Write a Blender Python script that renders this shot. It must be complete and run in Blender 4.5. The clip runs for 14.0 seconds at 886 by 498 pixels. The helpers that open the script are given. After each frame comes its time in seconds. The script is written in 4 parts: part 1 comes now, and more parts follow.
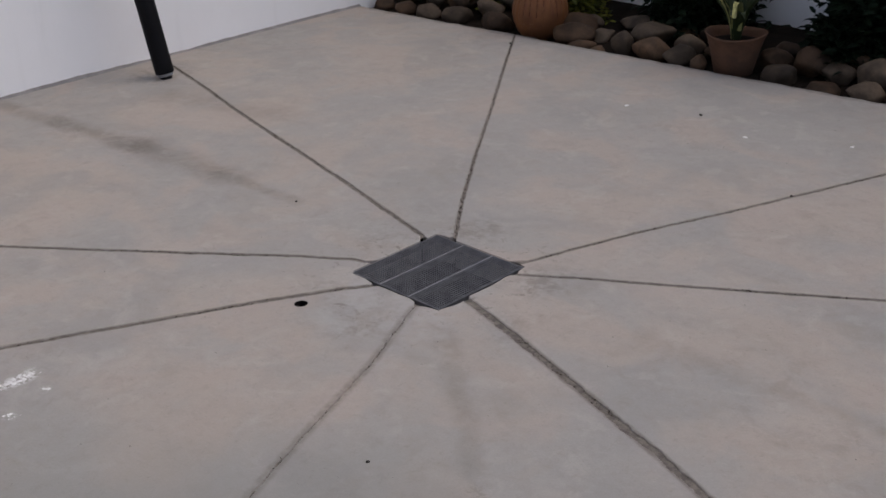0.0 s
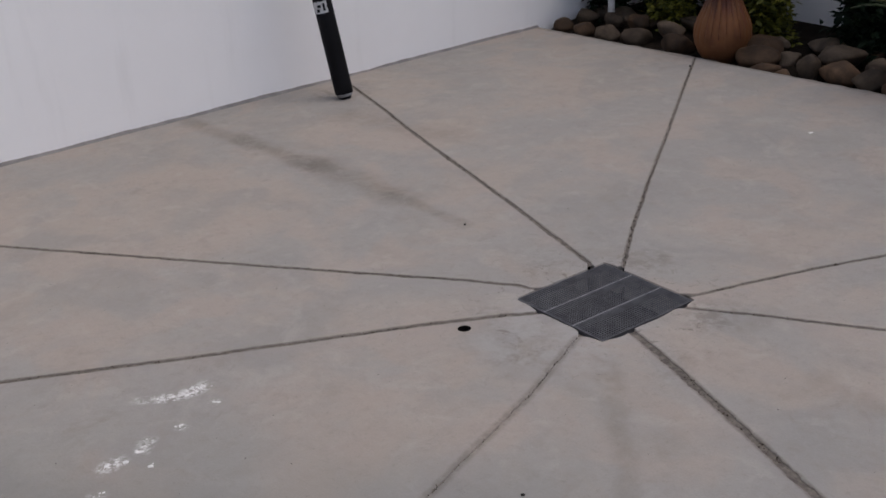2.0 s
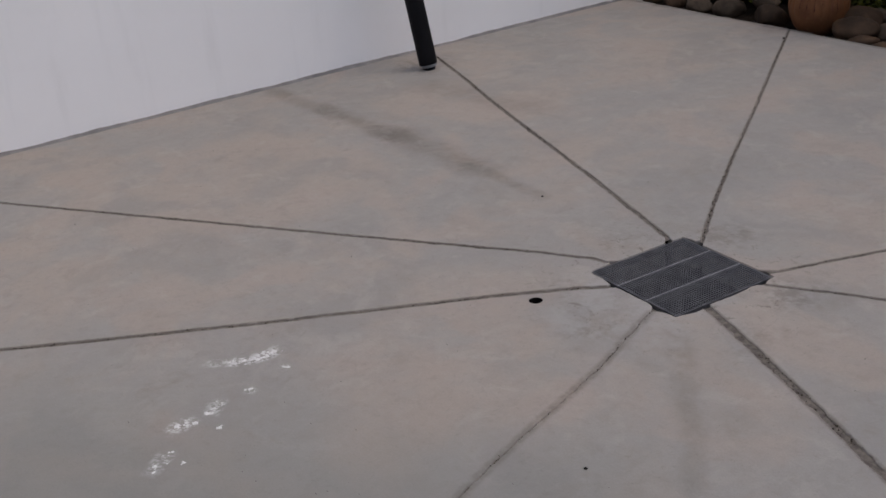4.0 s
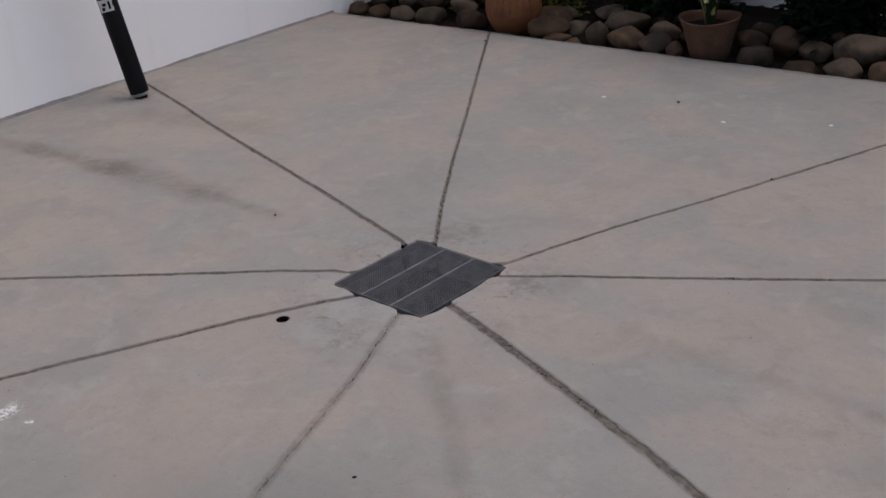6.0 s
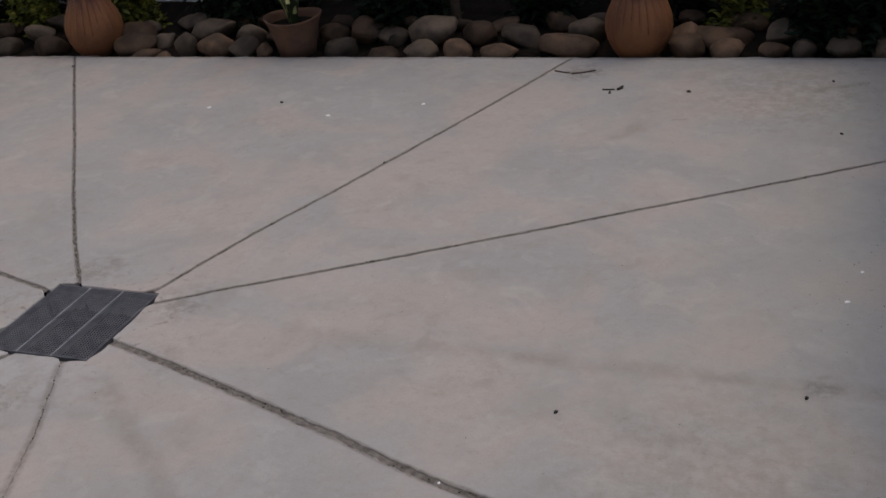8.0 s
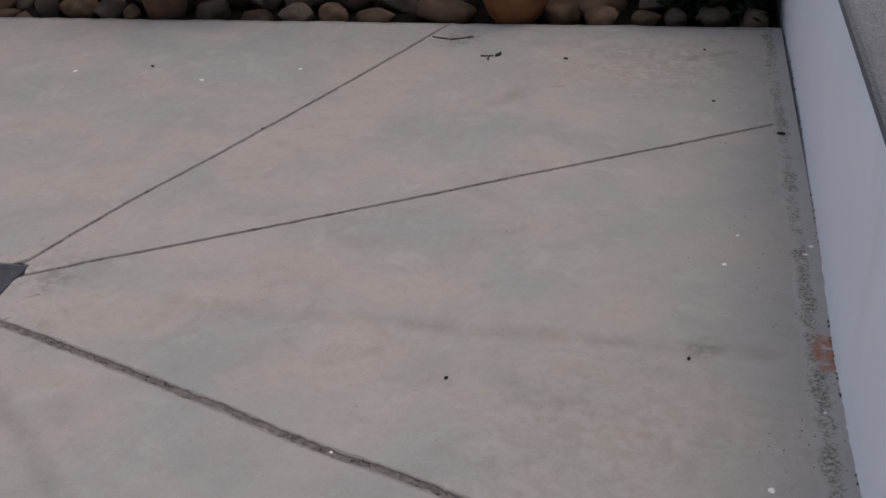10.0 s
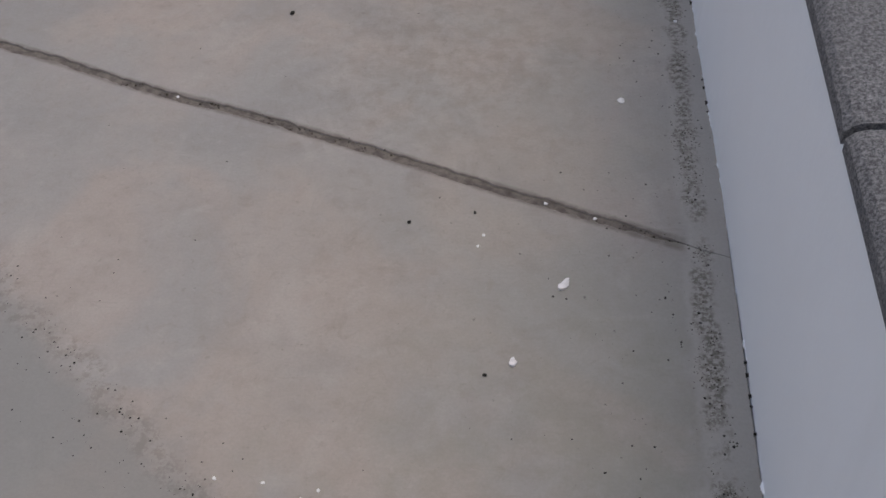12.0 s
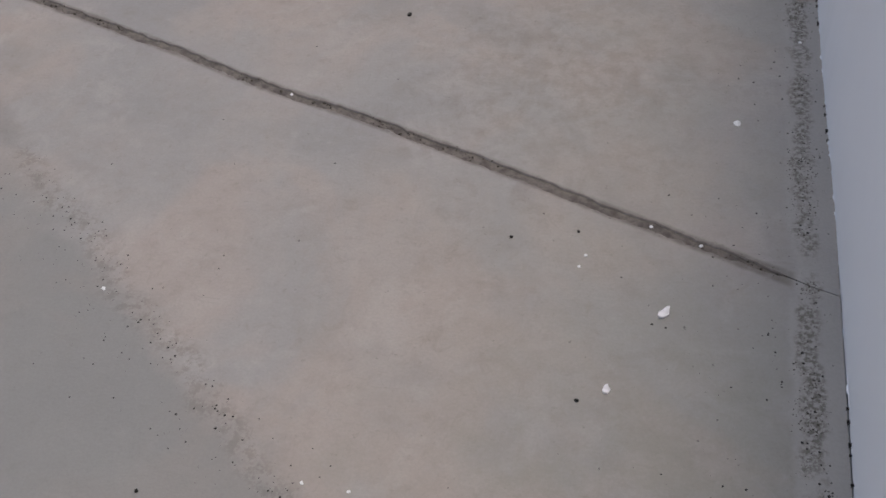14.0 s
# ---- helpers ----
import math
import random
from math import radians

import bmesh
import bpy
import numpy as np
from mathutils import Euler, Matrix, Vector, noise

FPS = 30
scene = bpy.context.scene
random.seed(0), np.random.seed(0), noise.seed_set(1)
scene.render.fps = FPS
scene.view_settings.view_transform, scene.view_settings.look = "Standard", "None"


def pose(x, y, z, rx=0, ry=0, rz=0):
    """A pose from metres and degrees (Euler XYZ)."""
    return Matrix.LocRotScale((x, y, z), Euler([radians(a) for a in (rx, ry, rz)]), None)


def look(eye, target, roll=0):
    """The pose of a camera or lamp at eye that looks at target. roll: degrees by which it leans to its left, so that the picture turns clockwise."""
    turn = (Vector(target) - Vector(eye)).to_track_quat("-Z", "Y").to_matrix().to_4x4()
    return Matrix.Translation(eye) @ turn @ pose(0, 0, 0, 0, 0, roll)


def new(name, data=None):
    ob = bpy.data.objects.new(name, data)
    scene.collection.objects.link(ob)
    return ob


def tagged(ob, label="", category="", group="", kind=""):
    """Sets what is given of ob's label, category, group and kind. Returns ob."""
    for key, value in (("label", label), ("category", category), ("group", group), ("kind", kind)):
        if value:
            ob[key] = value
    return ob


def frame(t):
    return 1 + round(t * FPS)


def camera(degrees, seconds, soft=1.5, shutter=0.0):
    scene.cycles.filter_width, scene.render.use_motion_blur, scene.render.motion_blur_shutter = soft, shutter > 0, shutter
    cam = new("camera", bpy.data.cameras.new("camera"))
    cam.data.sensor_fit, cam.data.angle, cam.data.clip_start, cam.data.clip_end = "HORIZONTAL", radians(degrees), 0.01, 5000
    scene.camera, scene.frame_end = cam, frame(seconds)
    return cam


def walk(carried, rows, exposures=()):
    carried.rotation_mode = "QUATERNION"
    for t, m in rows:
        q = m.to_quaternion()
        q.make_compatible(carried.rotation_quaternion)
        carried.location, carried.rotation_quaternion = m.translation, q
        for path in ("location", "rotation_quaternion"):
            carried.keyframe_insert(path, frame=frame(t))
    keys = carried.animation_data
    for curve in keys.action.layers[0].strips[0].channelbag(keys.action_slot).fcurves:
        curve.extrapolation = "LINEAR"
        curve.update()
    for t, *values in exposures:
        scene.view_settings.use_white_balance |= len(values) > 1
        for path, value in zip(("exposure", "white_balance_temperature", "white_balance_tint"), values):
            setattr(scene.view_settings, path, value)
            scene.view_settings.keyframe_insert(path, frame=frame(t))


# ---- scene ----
cam = camera(43.0, 14.0, 1.6)
PATH = [
    (0, (5.074, -4.839, 1.573), (3.85, -3.502, 0.728), -1.7),
    (0.5, (5.063, -4.82, 1.571), (3.822, -3.538, 0.667), -3.3),
    (0.7, (5.061, -4.822, 1.583), (3.793, -3.606, 0.626), -4.6),
    (0.8, (5.059, -4.823, 1.588), (3.762, -3.589, 0.696), -4.5),
    (0.9, (5.058, -4.824, 1.594), (3.732, -3.596, 0.738), -4.3),
    (1, (5.057, -4.825, 1.6), (3.708, -3.603, 0.77), -4.4),
    (1.5, (5.06, -4.802, 1.581), (3.65, -3.661, 0.738), -4.4),
    (2, (5.07, -4.794, 1.594), (3.624, -3.672, 0.788), -3.8),
    (2.5, (5.049, -4.809, 1.574), (3.52, -3.809, 0.759), -4.6),
    (2.7, (5.055, -4.791, 1.568), (3.518, -3.83, 0.723), -4.9),
    (4.8, (5.104, -4.732, 1.566), (3.584, -3.707, 0.768), -5.0),
    (5, (5.085, -4.758, 1.579), (3.607, -3.665, 0.792), -4.2),
    (5.2, (5.087, -4.762, 1.579), (3.638, -3.626, 0.799), -4.2),
    (5.5, (5.091, -4.768, 1.579), (3.691, -3.582, 0.784), -4.7),
    (6, (5.096, -4.776, 1.584), (3.876, -3.439, 0.734), -5.2),
    (6.2, (5.092, -4.794, 1.575), (3.941, -3.410, 0.702), -5.0),
    (6.5, (5.086, -4.82, 1.561), (4.0, -3.411, 0.647), -6.0),
    (6.8, (5.070, -4.852, 1.563), (4.073, -3.362, 0.677), -5.8),
    (7, (5.06, -4.874, 1.564), (4.098, -3.359, 0.682), -6.3),
    (7.3, (5.036, -4.919, 1.654), (4.253, -3.375, 0.653), -8.4),
    (7.5, (5.033, -4.978, 1.628), (4.34, -3.4, 0.613), -8.1),
    (7.7, (5.031, -4.942, 1.716), (4.360, -3.353, 0.705), -8.6),
    (8, (5.07, -4.949, 1.723), (4.451, -3.292, 0.79), -6.6),
    (8.2, (5.087, -4.942, 1.717), (4.493, -3.294, 0.752), -5.6),
    (10.3, (5.007, -4.943, 1.713), (4.635, -3.259, 0.701), -3.3),
    (10.5, (5.021, -4.934, 1.712), (4.659, -3.276, 0.654), -3.2),
    (11, (5.029, -4.942, 1.691), (4.737, -3.342, 0.528), -3.2),
    (11.3, (5.052, -4.943, 1.665), (4.789, -3.414, 0.403), -3.7),
    (11.5, (5.068, -4.943, 1.648), (4.826, -3.465, 0.322), -3.7),
    (12, (5.076, -4.925, 1.628), (4.918, -3.59, 0.146), -3.7),
    (12.5, (5.1, -4.92, 1.625), (4.935, -3.705, 0.045), -5.4),
    (12.7, (5.096, -4.903, 1.635), (4.959, -3.694, 0.047), -4.3),
    (12.8, (5.093, -4.894, 1.639), (4.952, -3.742, 0.011), -4.3),
    (12.9, (5.091, -4.886, 1.644), (4.930, -3.773, -0.010), -6.2),
    (13, (5.089, -4.877, 1.649), (4.909, -3.724, 0.025), -6.6),
    (13.2, (5.091, -4.883, 1.649), (4.916, -3.685, 0.057), -5.5),
    (13.5, (5.095, -4.893, 1.649), (4.896, -3.674, 0.076), -5.5),
    (13.7, (5.089, -4.883, 1.656), (4.854, -3.649, 0.100), -5.8),
    (14, (5.08, -4.867, 1.667), (4.739, -3.584, 0.172), -6.0),
]
EXPOSURES = [(0.0, -0.06, 6600, 10), (2.5, -0.17, 6600, 10), (5.0, -0.27, 6600, 10), (5.5, -0.20, 6600, 10), (6.5, -0.11, 6600, 10), (7.5, -0.13, 6600, 10),
             (8.0, -0.04, 6600, 10), (10.5, 0.01, 6600, 10), (12.0, -0.02, 6600, 10), (13.0, 0.0, 6600, 10), (14.0, 0.06, 6600, 10)]
walk(cam, [(t, look(eye, target, roll)) for t, eye, target, roll in PATH], EXPOSURES)


from mathutils.geometry import tessellate_polygon

SKY, SUN = 0.15, 0.55

# ---- world and light: an overcast sky over an open courtyard ----
world = bpy.data.worlds.new("world")
scene.world = world
world.use_nodes = True
wn = world.node_tree
sky = wn.nodes.new("ShaderNodeTexSky")
sky.sky_type = "NISHITA"
sky.sun_disc = False
sky.sun_elevation = radians(62)
sky.sun_rotation = radians(36)
sky.air_density = 1.0
sky.dust_density = 4.0
sky.ozone_density = 1.0
background = wn.nodes["Background"]
background.inputs["Strength"].default_value = SKY
wn.links.new(sky.outputs["Color"], background.inputs["Color"])
sun = new("sun", bpy.data.lights.new("sun", "SUN"))
sun.data.energy = SUN
sun.data.angle = radians(110)
sun.data.color = (1.0, 0.95, 0.90)
sun.matrix_world = look((2.4, 2.2, 9.0), (0.0, 0.0, 0.0))


# ---- the plan: the courtyard, its drain, and the cuts that run out from it ----
WIDTH, LENGTH, BED = 5.455, 6.4, 1.05
CENTRE, TURN, SIDE = Vector((2.883, -2.474)), radians(-2.6), 0.388
CUTS = [  # where each cut ends on the slab's edge, and its width
    ((WIDTH, -1.003), 0.011), ((3.987, 0.0), 0.011), ((1.222, 0.0), 0.010), ((0.0, -1.500), 0.014),
    ((0.0, -4.360), 0.012), ((0.626, -LENGTH), 0.015), ((4.351, -LENGTH), 0.008), ((WIDTH, -3.464), 0.022)]
BENDS = {}  # metres along each cut, and millimetres to its left
BENDS[0] = ((0, -9), (0.13, -7), (0.2, -3), (0.45, -9), (0.7, -10), (1.3, -10), (1.6, -4), (2.2, -2), (2.71, 4))
BENDS[1] = ((0, 1), (0.16, 10), (0.42, 16), (0.83, 3), (1.5, -2), (2.0, 2), (2.42, 12))
BENDS[2] = ((0, -4), (0.3, 8), (0.85, 9), (1.38, 1), (1.94, -1), (2.73, -9))
BENDS[3] = ((0, -2), (0.27, -5), (0.64, -9), (1.06, -7), (1.6, -3), (2.15, -14), (2.78, -12))
BENDS[4] = ((0, 12), (0.04, -4), (0.23, -14), (0.62, -9), (1.3, -9), (2.2, -10), (3.2, -9))
BENDS[5] = ((0, 2), (0.09, -9), (0.35, -15), (0.63, -7), (1.0, 4), (1.5, 7), (2.0, 1), (4.3, 0))
BENDS[6] = ((0, -4), (0.15, 2), (0.33, 13), (0.5, 9), (0.64, 2), (0.95, 0), (3.93, 0))
BENDS[7] = ((0, 2), (0.24, 9), (0.58, 11), (0.93, 9), (1.11, 1), (1.24, 3), (1.39, 11), (1.75, 11), (2.0, 4), (2.4, -1), (2.51, -1))
STARTS = [(3.102, -2.338), (3.078, -2.245), (2.757, -2.252), (2.662, -2.312), (2.655, -2.572), (2.795, -2.692), (3.003, -2.705), (3.108, -2.580)]


def bend_of(k, d):
    """How far cut k lies to the left of its straight line, d metres from the drain."""
    return float(np.interp(d, [p[0] for p in BENDS[k]], [p[1] / 1000 for p in BENDS[k]]))


FOOT_Y = (-6.4, -4.2, -3.8, -3.45, -3.2, -2.95, -2.7, -2.4, -2.0, -1.45, -0.9, 0.0, 1.05)
FOOT_X = (5.455, 5.456, 5.458, 5.457, 5.454, 5.448, 5.444, 5.443, 5.454, 5.460, 5.468, 5.471, 5.471)


def foot_line(y):
    """Where the plastered face of the low wall meets the floor."""
    return float(np.interp(y, FOOT_Y, FOOT_X))


# ---- materials ----
class Nodes:
    """Short forms for building one node material."""

    def __init__(self, name, rough=0.8, metal=0.0):
        self.mat = bpy.data.materials.new(name)
        self.mat.use_nodes = True
        self.tree = self.mat.node_tree
        self.bsdf = self.tree.nodes["Principled BSDF"]
        self.bsdf.inputs["Roughness"].default_value = rough
        self.bsdf.inputs["Metallic"].default_value = metal
        self.position = self.node("ShaderNodeNewGeometry").outputs["Position"]
        self.local = self.node("ShaderNodeTexCoord").outputs["Object"]

    def node(self, kind, **values):
        n = self.tree.nodes.new(kind)
        for key, value in values.items():
            if key == "operation":
                n.operation = value
            elif key == "blend":
                n.data_type, n.blend_type = "RGBA", value
        return n

    def put(self, socket, value):
        if isinstance(value, bpy.types.NodeSocket):
            self.tree.links.new(value, socket)
        elif isinstance(value, tuple) and len(value) == 3 and socket.type == "RGBA":
            socket.default_value = (*value, 1)
        else:
            socket.default_value = value

    def math(self, op, a, b=0.0, clamp=False):
        n = self.node("ShaderNodeMath", operation=op)
        n.use_clamp = clamp
        self.put(n.inputs[0], a)
        self.put(n.inputs[1], b)
        return n.outputs[0]

    def vec(self, op, a, b=(0, 0, 0), out="Vector"):
        n = self.node("ShaderNodeVectorMath", operation=op)
        self.put(n.inputs[0], a)
        self.put(n.inputs[1], b)
        return n.outputs[out]

    def noise(self, scale, detail=4.0, rough=0.55, at=None, stretch=None, distort=0.0):
        where = at or self.position
        if stretch:
            where = self.vec("MULTIPLY", where, stretch)
        n = self.node("ShaderNodeTexNoise")
        self.put(n.inputs["Vector"], where)
        n.inputs["Scale"].default_value, n.inputs["Detail"].default_value = scale, detail
        n.inputs["Roughness"].default_value, n.inputs["Distortion"].default_value = rough, distort
        return n.outputs["Fac"]

    def ramp(self, value, low, high, to_low=0.0, to_high=1.0):
        n = self.node("ShaderNodeMapRange")
        n.interpolation_type = "SMOOTHSTEP"
        self.put(n.inputs["Value"], value)
        for key, v in (("From Min", low), ("From Max", high), ("To Min", to_low), ("To Max", to_high)):
            n.inputs[key].default_value = v
        return n.outputs["Result"]

    def mix(self, fac, a, b, blend="MIX"):
        n = self.node("ShaderNodeMix", blend=blend)
        self.put(n.inputs["Factor"], fac)
        self.put(n.inputs[6], a)
        self.put(n.inputs[7], b)
        return n.outputs[2]

    def near(self, x, y, radius, soft):
        """1 within radius of a spot of the plan, falling to 0 over soft metres, with a ragged rim."""
        flat = self.vec("MULTIPLY", self.position, (1, 1, 0))
        far = self.vec("DISTANCE", flat, (x, y, 0), "Value")
        ragged = self.math("ADD", far, self.math("MULTIPLY", self.math("SUBTRACT", self.noise(9, 5), 0.5), soft * 1.6))
        return self.ramp(ragged, radius, radius + soft, 1.0, 0.0)

    def along(self, a, b, width, soft, wobble=0.05, scale=6.0, bends=None):
        """1 on the stretch from a to b of the plan, falling to 0 past width, with a wavering rim."""
        ax, ay = a
        dx, dy = b[0] - ax, b[1] - ay
        length = math.hypot(dx, dy)
        off = self.vec("SUBTRACT", self.position, (ax, ay, 0))
        run = self.vec("DOT_PRODUCT", off, (dx / length, dy / length, 0), "Value")
        side = self.vec("DOT_PRODUCT", off, (-dy / length, dx / length, 0), "Value")
        side = self.math("ADD", side, self.math("MULTIPLY", self.math("SUBTRACT", self.noise(scale, 4), 0.5), 2 * wobble))
        if bends:
            curve = self.node("ShaderNodeFloatCurve")
            points = curve.mapping.curves[0].points
            while len(points) < len(bends):
                points.new(0.5, 0.5)
            for point, (d, off) in zip(points, bends):
                point.location, point.handle_type = (min(1.0, d / length), 0.5 + off / 50), "VECTOR"
            curve.mapping.update()
            self.put(curve.inputs["Value"], self.math("DIVIDE", run, length, True))
            side = self.math("SUBTRACT", side, self.math("MULTIPLY", self.math("SUBTRACT", curve.outputs[0], 0.5), 0.05))
        near = self.ramp(self.math("ABSOLUTE", side), width, width + soft, 1.0, 0.0)
        ends = self.math("MULTIPLY", self.ramp(run, -soft, soft), self.ramp(run, length - soft, length + soft, 1.0, 0.0))
        return self.math("MULTIPLY", near, ends)

    def side(self, a, b, soft, wobble=0.05, scale=5.0):
        """0 to 1 across the line from a to b of the plan, 1 on its left."""
        dx, dy = b[0] - a[0], b[1] - a[1]
        length = math.hypot(dx, dy)
        off = self.vec("SUBTRACT", self.position, (a[0], a[1], 0))
        side = self.vec("DOT_PRODUCT", off, (-dy / length, dx / length, 0), "Value")
        side = self.math("ADD", side, self.math("MULTIPLY", self.math("SUBTRACT", self.noise(scale, 5, 0.65), 0.5), 2 * wobble))
        return self.ramp(side, -soft, soft)

    def bump(self, height, distance, strength=1.0, before=None):
        n = self.node("ShaderNodeBump")
        n.inputs["Strength"].default_value, n.inputs["Distance"].default_value = strength, distance
        self.put(n.inputs["Height"], height)
        if before:
            self.put(n.inputs["Normal"], before)
        return n.outputs["Normal"]

    def done(self, colour, normal=None, rough=None):
        self.put(self.bsdf.inputs["Base Color"], colour)
        if normal:
            self.put(self.bsdf.inputs["Normal"], normal)
        if rough:
            self.put(self.bsdf.inputs["Roughness"], rough)
        return self.mat


def concrete_floor():
    m = Nodes("troweled_concrete", 0.75)
    m.bsdf.inputs["Specular IOR Level"].default_value = 0.3
    warm, grey, cool = (0.335, 0.294, 0.264), (0.290, 0.277, 0.266), (0.294, 0.283, 0.272)
    green, dark = (0.282, 0.280, 0.252), (0.125, 0.106, 0.090)
    across = m.vec("DOT_PRODUCT", m.position, (1, 0, 0), "Value")
    # broad pinkish, grey and bluish fields
    colour = m.mix(m.ramp(m.noise(1.0, 5, 0.62, distort=0.8), 0.42, 0.58), warm, grey)
    shifted = m.vec("ADD", m.position, (17.0, 5.0, 3.0))
    colour = m.mix(m.ramp(m.noise(1.9, 5, 0.65, at=shifted, distort=0.6), 0.50, 0.66, 0.0, 0.8), colour, cool)
    colour = m.mix(m.ramp(m.noise(3.3, 5, 0.65, at=shifted, distort=1.2), 0.50, 0.74, 0.0, 0.32), colour, (0.305, 0.258, 0.226))
    patch = m.noise(2.6, 3, 0.5, at=m.vec("ADD", m.position, (4.0, 31.0, 0.0)), distort=0.5)
    colour = m.mix(m.ramp(patch, 0.50, 0.66, 0.0, 0.6), colour, (0.248, 0.240, 0.234))
    colour = m.mix(m.ramp(patch, 0.48, 0.34, 0.0, 0.75), colour, (0.345, 0.296, 0.264))
    rubbed = m.math("MULTIPLY", m.ramp(m.noise(1.4, 4, 0.6, at=m.vec("ADD", m.position, (9.0, 2.0, 0.0))), 0.48, 0.62), m.ramp(m.noise(9, 5, 0.7, distort=0.6), 0.50, 0.66))
    colour = m.mix(m.math("MULTIPLY", rubbed, 0.3), colour, (0.180, 0.160, 0.145))
    # trowel clouding, light and dark, in swept patches
    cloud = m.noise(4.2, 4, 0.56, distort=0.5)
    colour = m.mix(m.ramp(cloud, 0.50, 0.72, 0.0, 0.34), colour, (0.385, 0.352, 0.325))
    colour = m.mix(m.ramp(cloud, 0.47, 0.28, 0.0, 0.34), colour, (0.215, 0.192, 0.172))
    swept = m.noise(11, 5, 0.66, distort=0.5)
    colour = m.mix(m.ramp(swept, 0.54, 0.74, 0.0, 0.13), colour, (0.215, 0.192, 0.172))
    colour = m.mix(m.ramp(m.noise(7.5, 4, 0.6, at=shifted, distort=0.6), 0.54, 0.70, 0.0, 0.30), colour, (0.400, 0.375, 0.350))
    speckle = m.noise(38, 4, 0.7, distort=0.3)
    colour = m.mix(m.ramp(speckle, 0.50, 0.70, 0.0, 0.16), colour, (0.200, 0.182, 0.168))
    colour = m.mix(m.ramp(speckle, 0.46, 0.30, 0.0, 0.13), colour, (0.400, 0.380, 0.360))
    mottle = m.noise(15, 4, 0.6, at=m.vec("ADD", m.position, (2.0, 8.0, 5.0)), distort=0.3)
    colour = m.mix(m.ramp(mottle, 0.52, 0.72, 0.0, 0.20), colour, (0.235, 0.205, 0.182))
    colour = m.mix(m.ramp(mottle, 0.47, 0.30, 0.0, 0.16), colour, (0.350, 0.338, 0.326))
    fleck = m.noise(60, 3, 0.6, at=shifted)
    colour = m.mix(m.math("MULTIPLY", m.ramp(fleck, 0.60, 0.70), m.ramp(mottle, 0.45, 0.60, 0.0, 0.28)), colour, (0.170, 0.150, 0.134))
    # ragged scuffs and short trowel scratches
    scuff = m.noise(17, 7, 0.74, at=shifted, distort=1.4)
    colour = m.mix(m.ramp(scuff, 0.57, 0.67, 0.0, 0.22), colour, (0.205, 0.178, 0.158))
    colour = m.mix(m.ramp(scuff, 0.43, 0.33, 0.0, 0.12), colour, (0.395, 0.350, 0.318))
    for stretch in ((1.0, 7.0, 1.0), (6.0, 1.3, 1.0)):
        scratch = m.math("MULTIPLY", m.ramp(m.noise(14, 4, 0.6, stretch=stretch, distort=0.8), 0.62, 0.68), m.ramp(m.noise(3.0, 3, 0.6, at=shifted), 0.48, 0.60))
        colour = m.mix(m.math("MULTIPLY", scratch, 0.15), colour, (0.190, 0.165, 0.148))
    # the greener, dirtier side along the low wall, and the rougher greyer field past a faint day joint
    strip = m.math("MULTIPLY", m.ramp(across, 4.4, 5.35), m.ramp(m.noise(2.3, 5, 0.65, distort=0.5), 0.32, 0.60))
    colour = m.mix(m.math("MULTIPLY", strip, 0.35), colour, green)
    field = m.math("MULTIPLY", m.side((4.643, -4.113), (3.84, -3.39), 0.05, 0.10, 7.0), m.ramp(m.vec("DOT_PRODUCT", m.position, (0.6, -0.8, 0), "Value"), 4.4, 5.2))
    colour = m.mix(m.math("MULTIPLY", field, 0.68), colour, (0.200, 0.201, 0.193))
    mossy = m.math("MULTIPLY", m.near(5.30, -4.20, 0.25, 0.6), m.ramp(m.noise(8, 5, 0.7), 0.36, 0.60))
    colour = m.mix(m.math("MULTIPLY", mossy, 0.45), colour, (0.220, 0.218, 0.185))
    edge = m.along((3.70, -3.26), (5.0, -4.43), 0.010, 0.035, 0.06, 5.0)
    colour = m.mix(m.math("MULTIPLY", edge, m.ramp(m.noise(40, 4, 0.7), 0.45, 0.60, 0.0, 0.32)), colour, dark)
    # long smudges
    for a, b, w, s, f in (((-0.05, -2.46), (0.6, -2.42), 0.012, 0.07, 0.40), ((0.5, -2.42), (1.2, -2.385), 0.014, 0.08, 0.50), ((1.0, -2.38), (1.75, -2.37), 0.02, 0.11, 0.42), ((1.6, -2.37), (2.12, -2.382), 0.004, 0.04, 0.45),
                          ((0.5, -1.92), (1.35, -1.72), 0.03, 0.12, 0.25), ((2.80, -2.85), (2.86, -2.82), 0.002, 0.008, 0.7), ((2.86, -2.83), (2.90, -2.86), 0.002, 0.006, 0.6), ((3.93, -0.190), (4.02, -0.222), 0.003, 0.010, 0.75), ((4.02, -0.222), (4.14, -0.165), 0.003, 0.012, 0.65), ((4.30, -0.93), (4.44, -0.78), 0.012, 0.05, 0.32), ((4.52, -0.735), (4.58, -0.73), 0.003, 0.010, 0.5), ((5.05, -0.42), (5.25, -0.30), 0.006, 0.025, 0.4), ((0.0, -0.012), (5.45, -0.012), 0.006, 0.022, 0.55), ((4.3, -2.46), (5.30, -2.50), 0.004, 0.05, 0.26), ((3.6, -2.43), (4.4, -2.47), 0.006, 0.05, 0.16), ((3.12, -2.72), (3.7, -3.24), 0.008, 0.05, 0.25)):
        smudge = m.math("MULTIPLY", m.along(a, b, w, s, 0.05, 5.0), m.ramp(m.noise(12, 6, 0.72, distort=0.8), 0.32, 0.60, 0.40, 1.0))
        colour = m.mix(m.math("MULTIPLY", smudge, f), colour, dark)
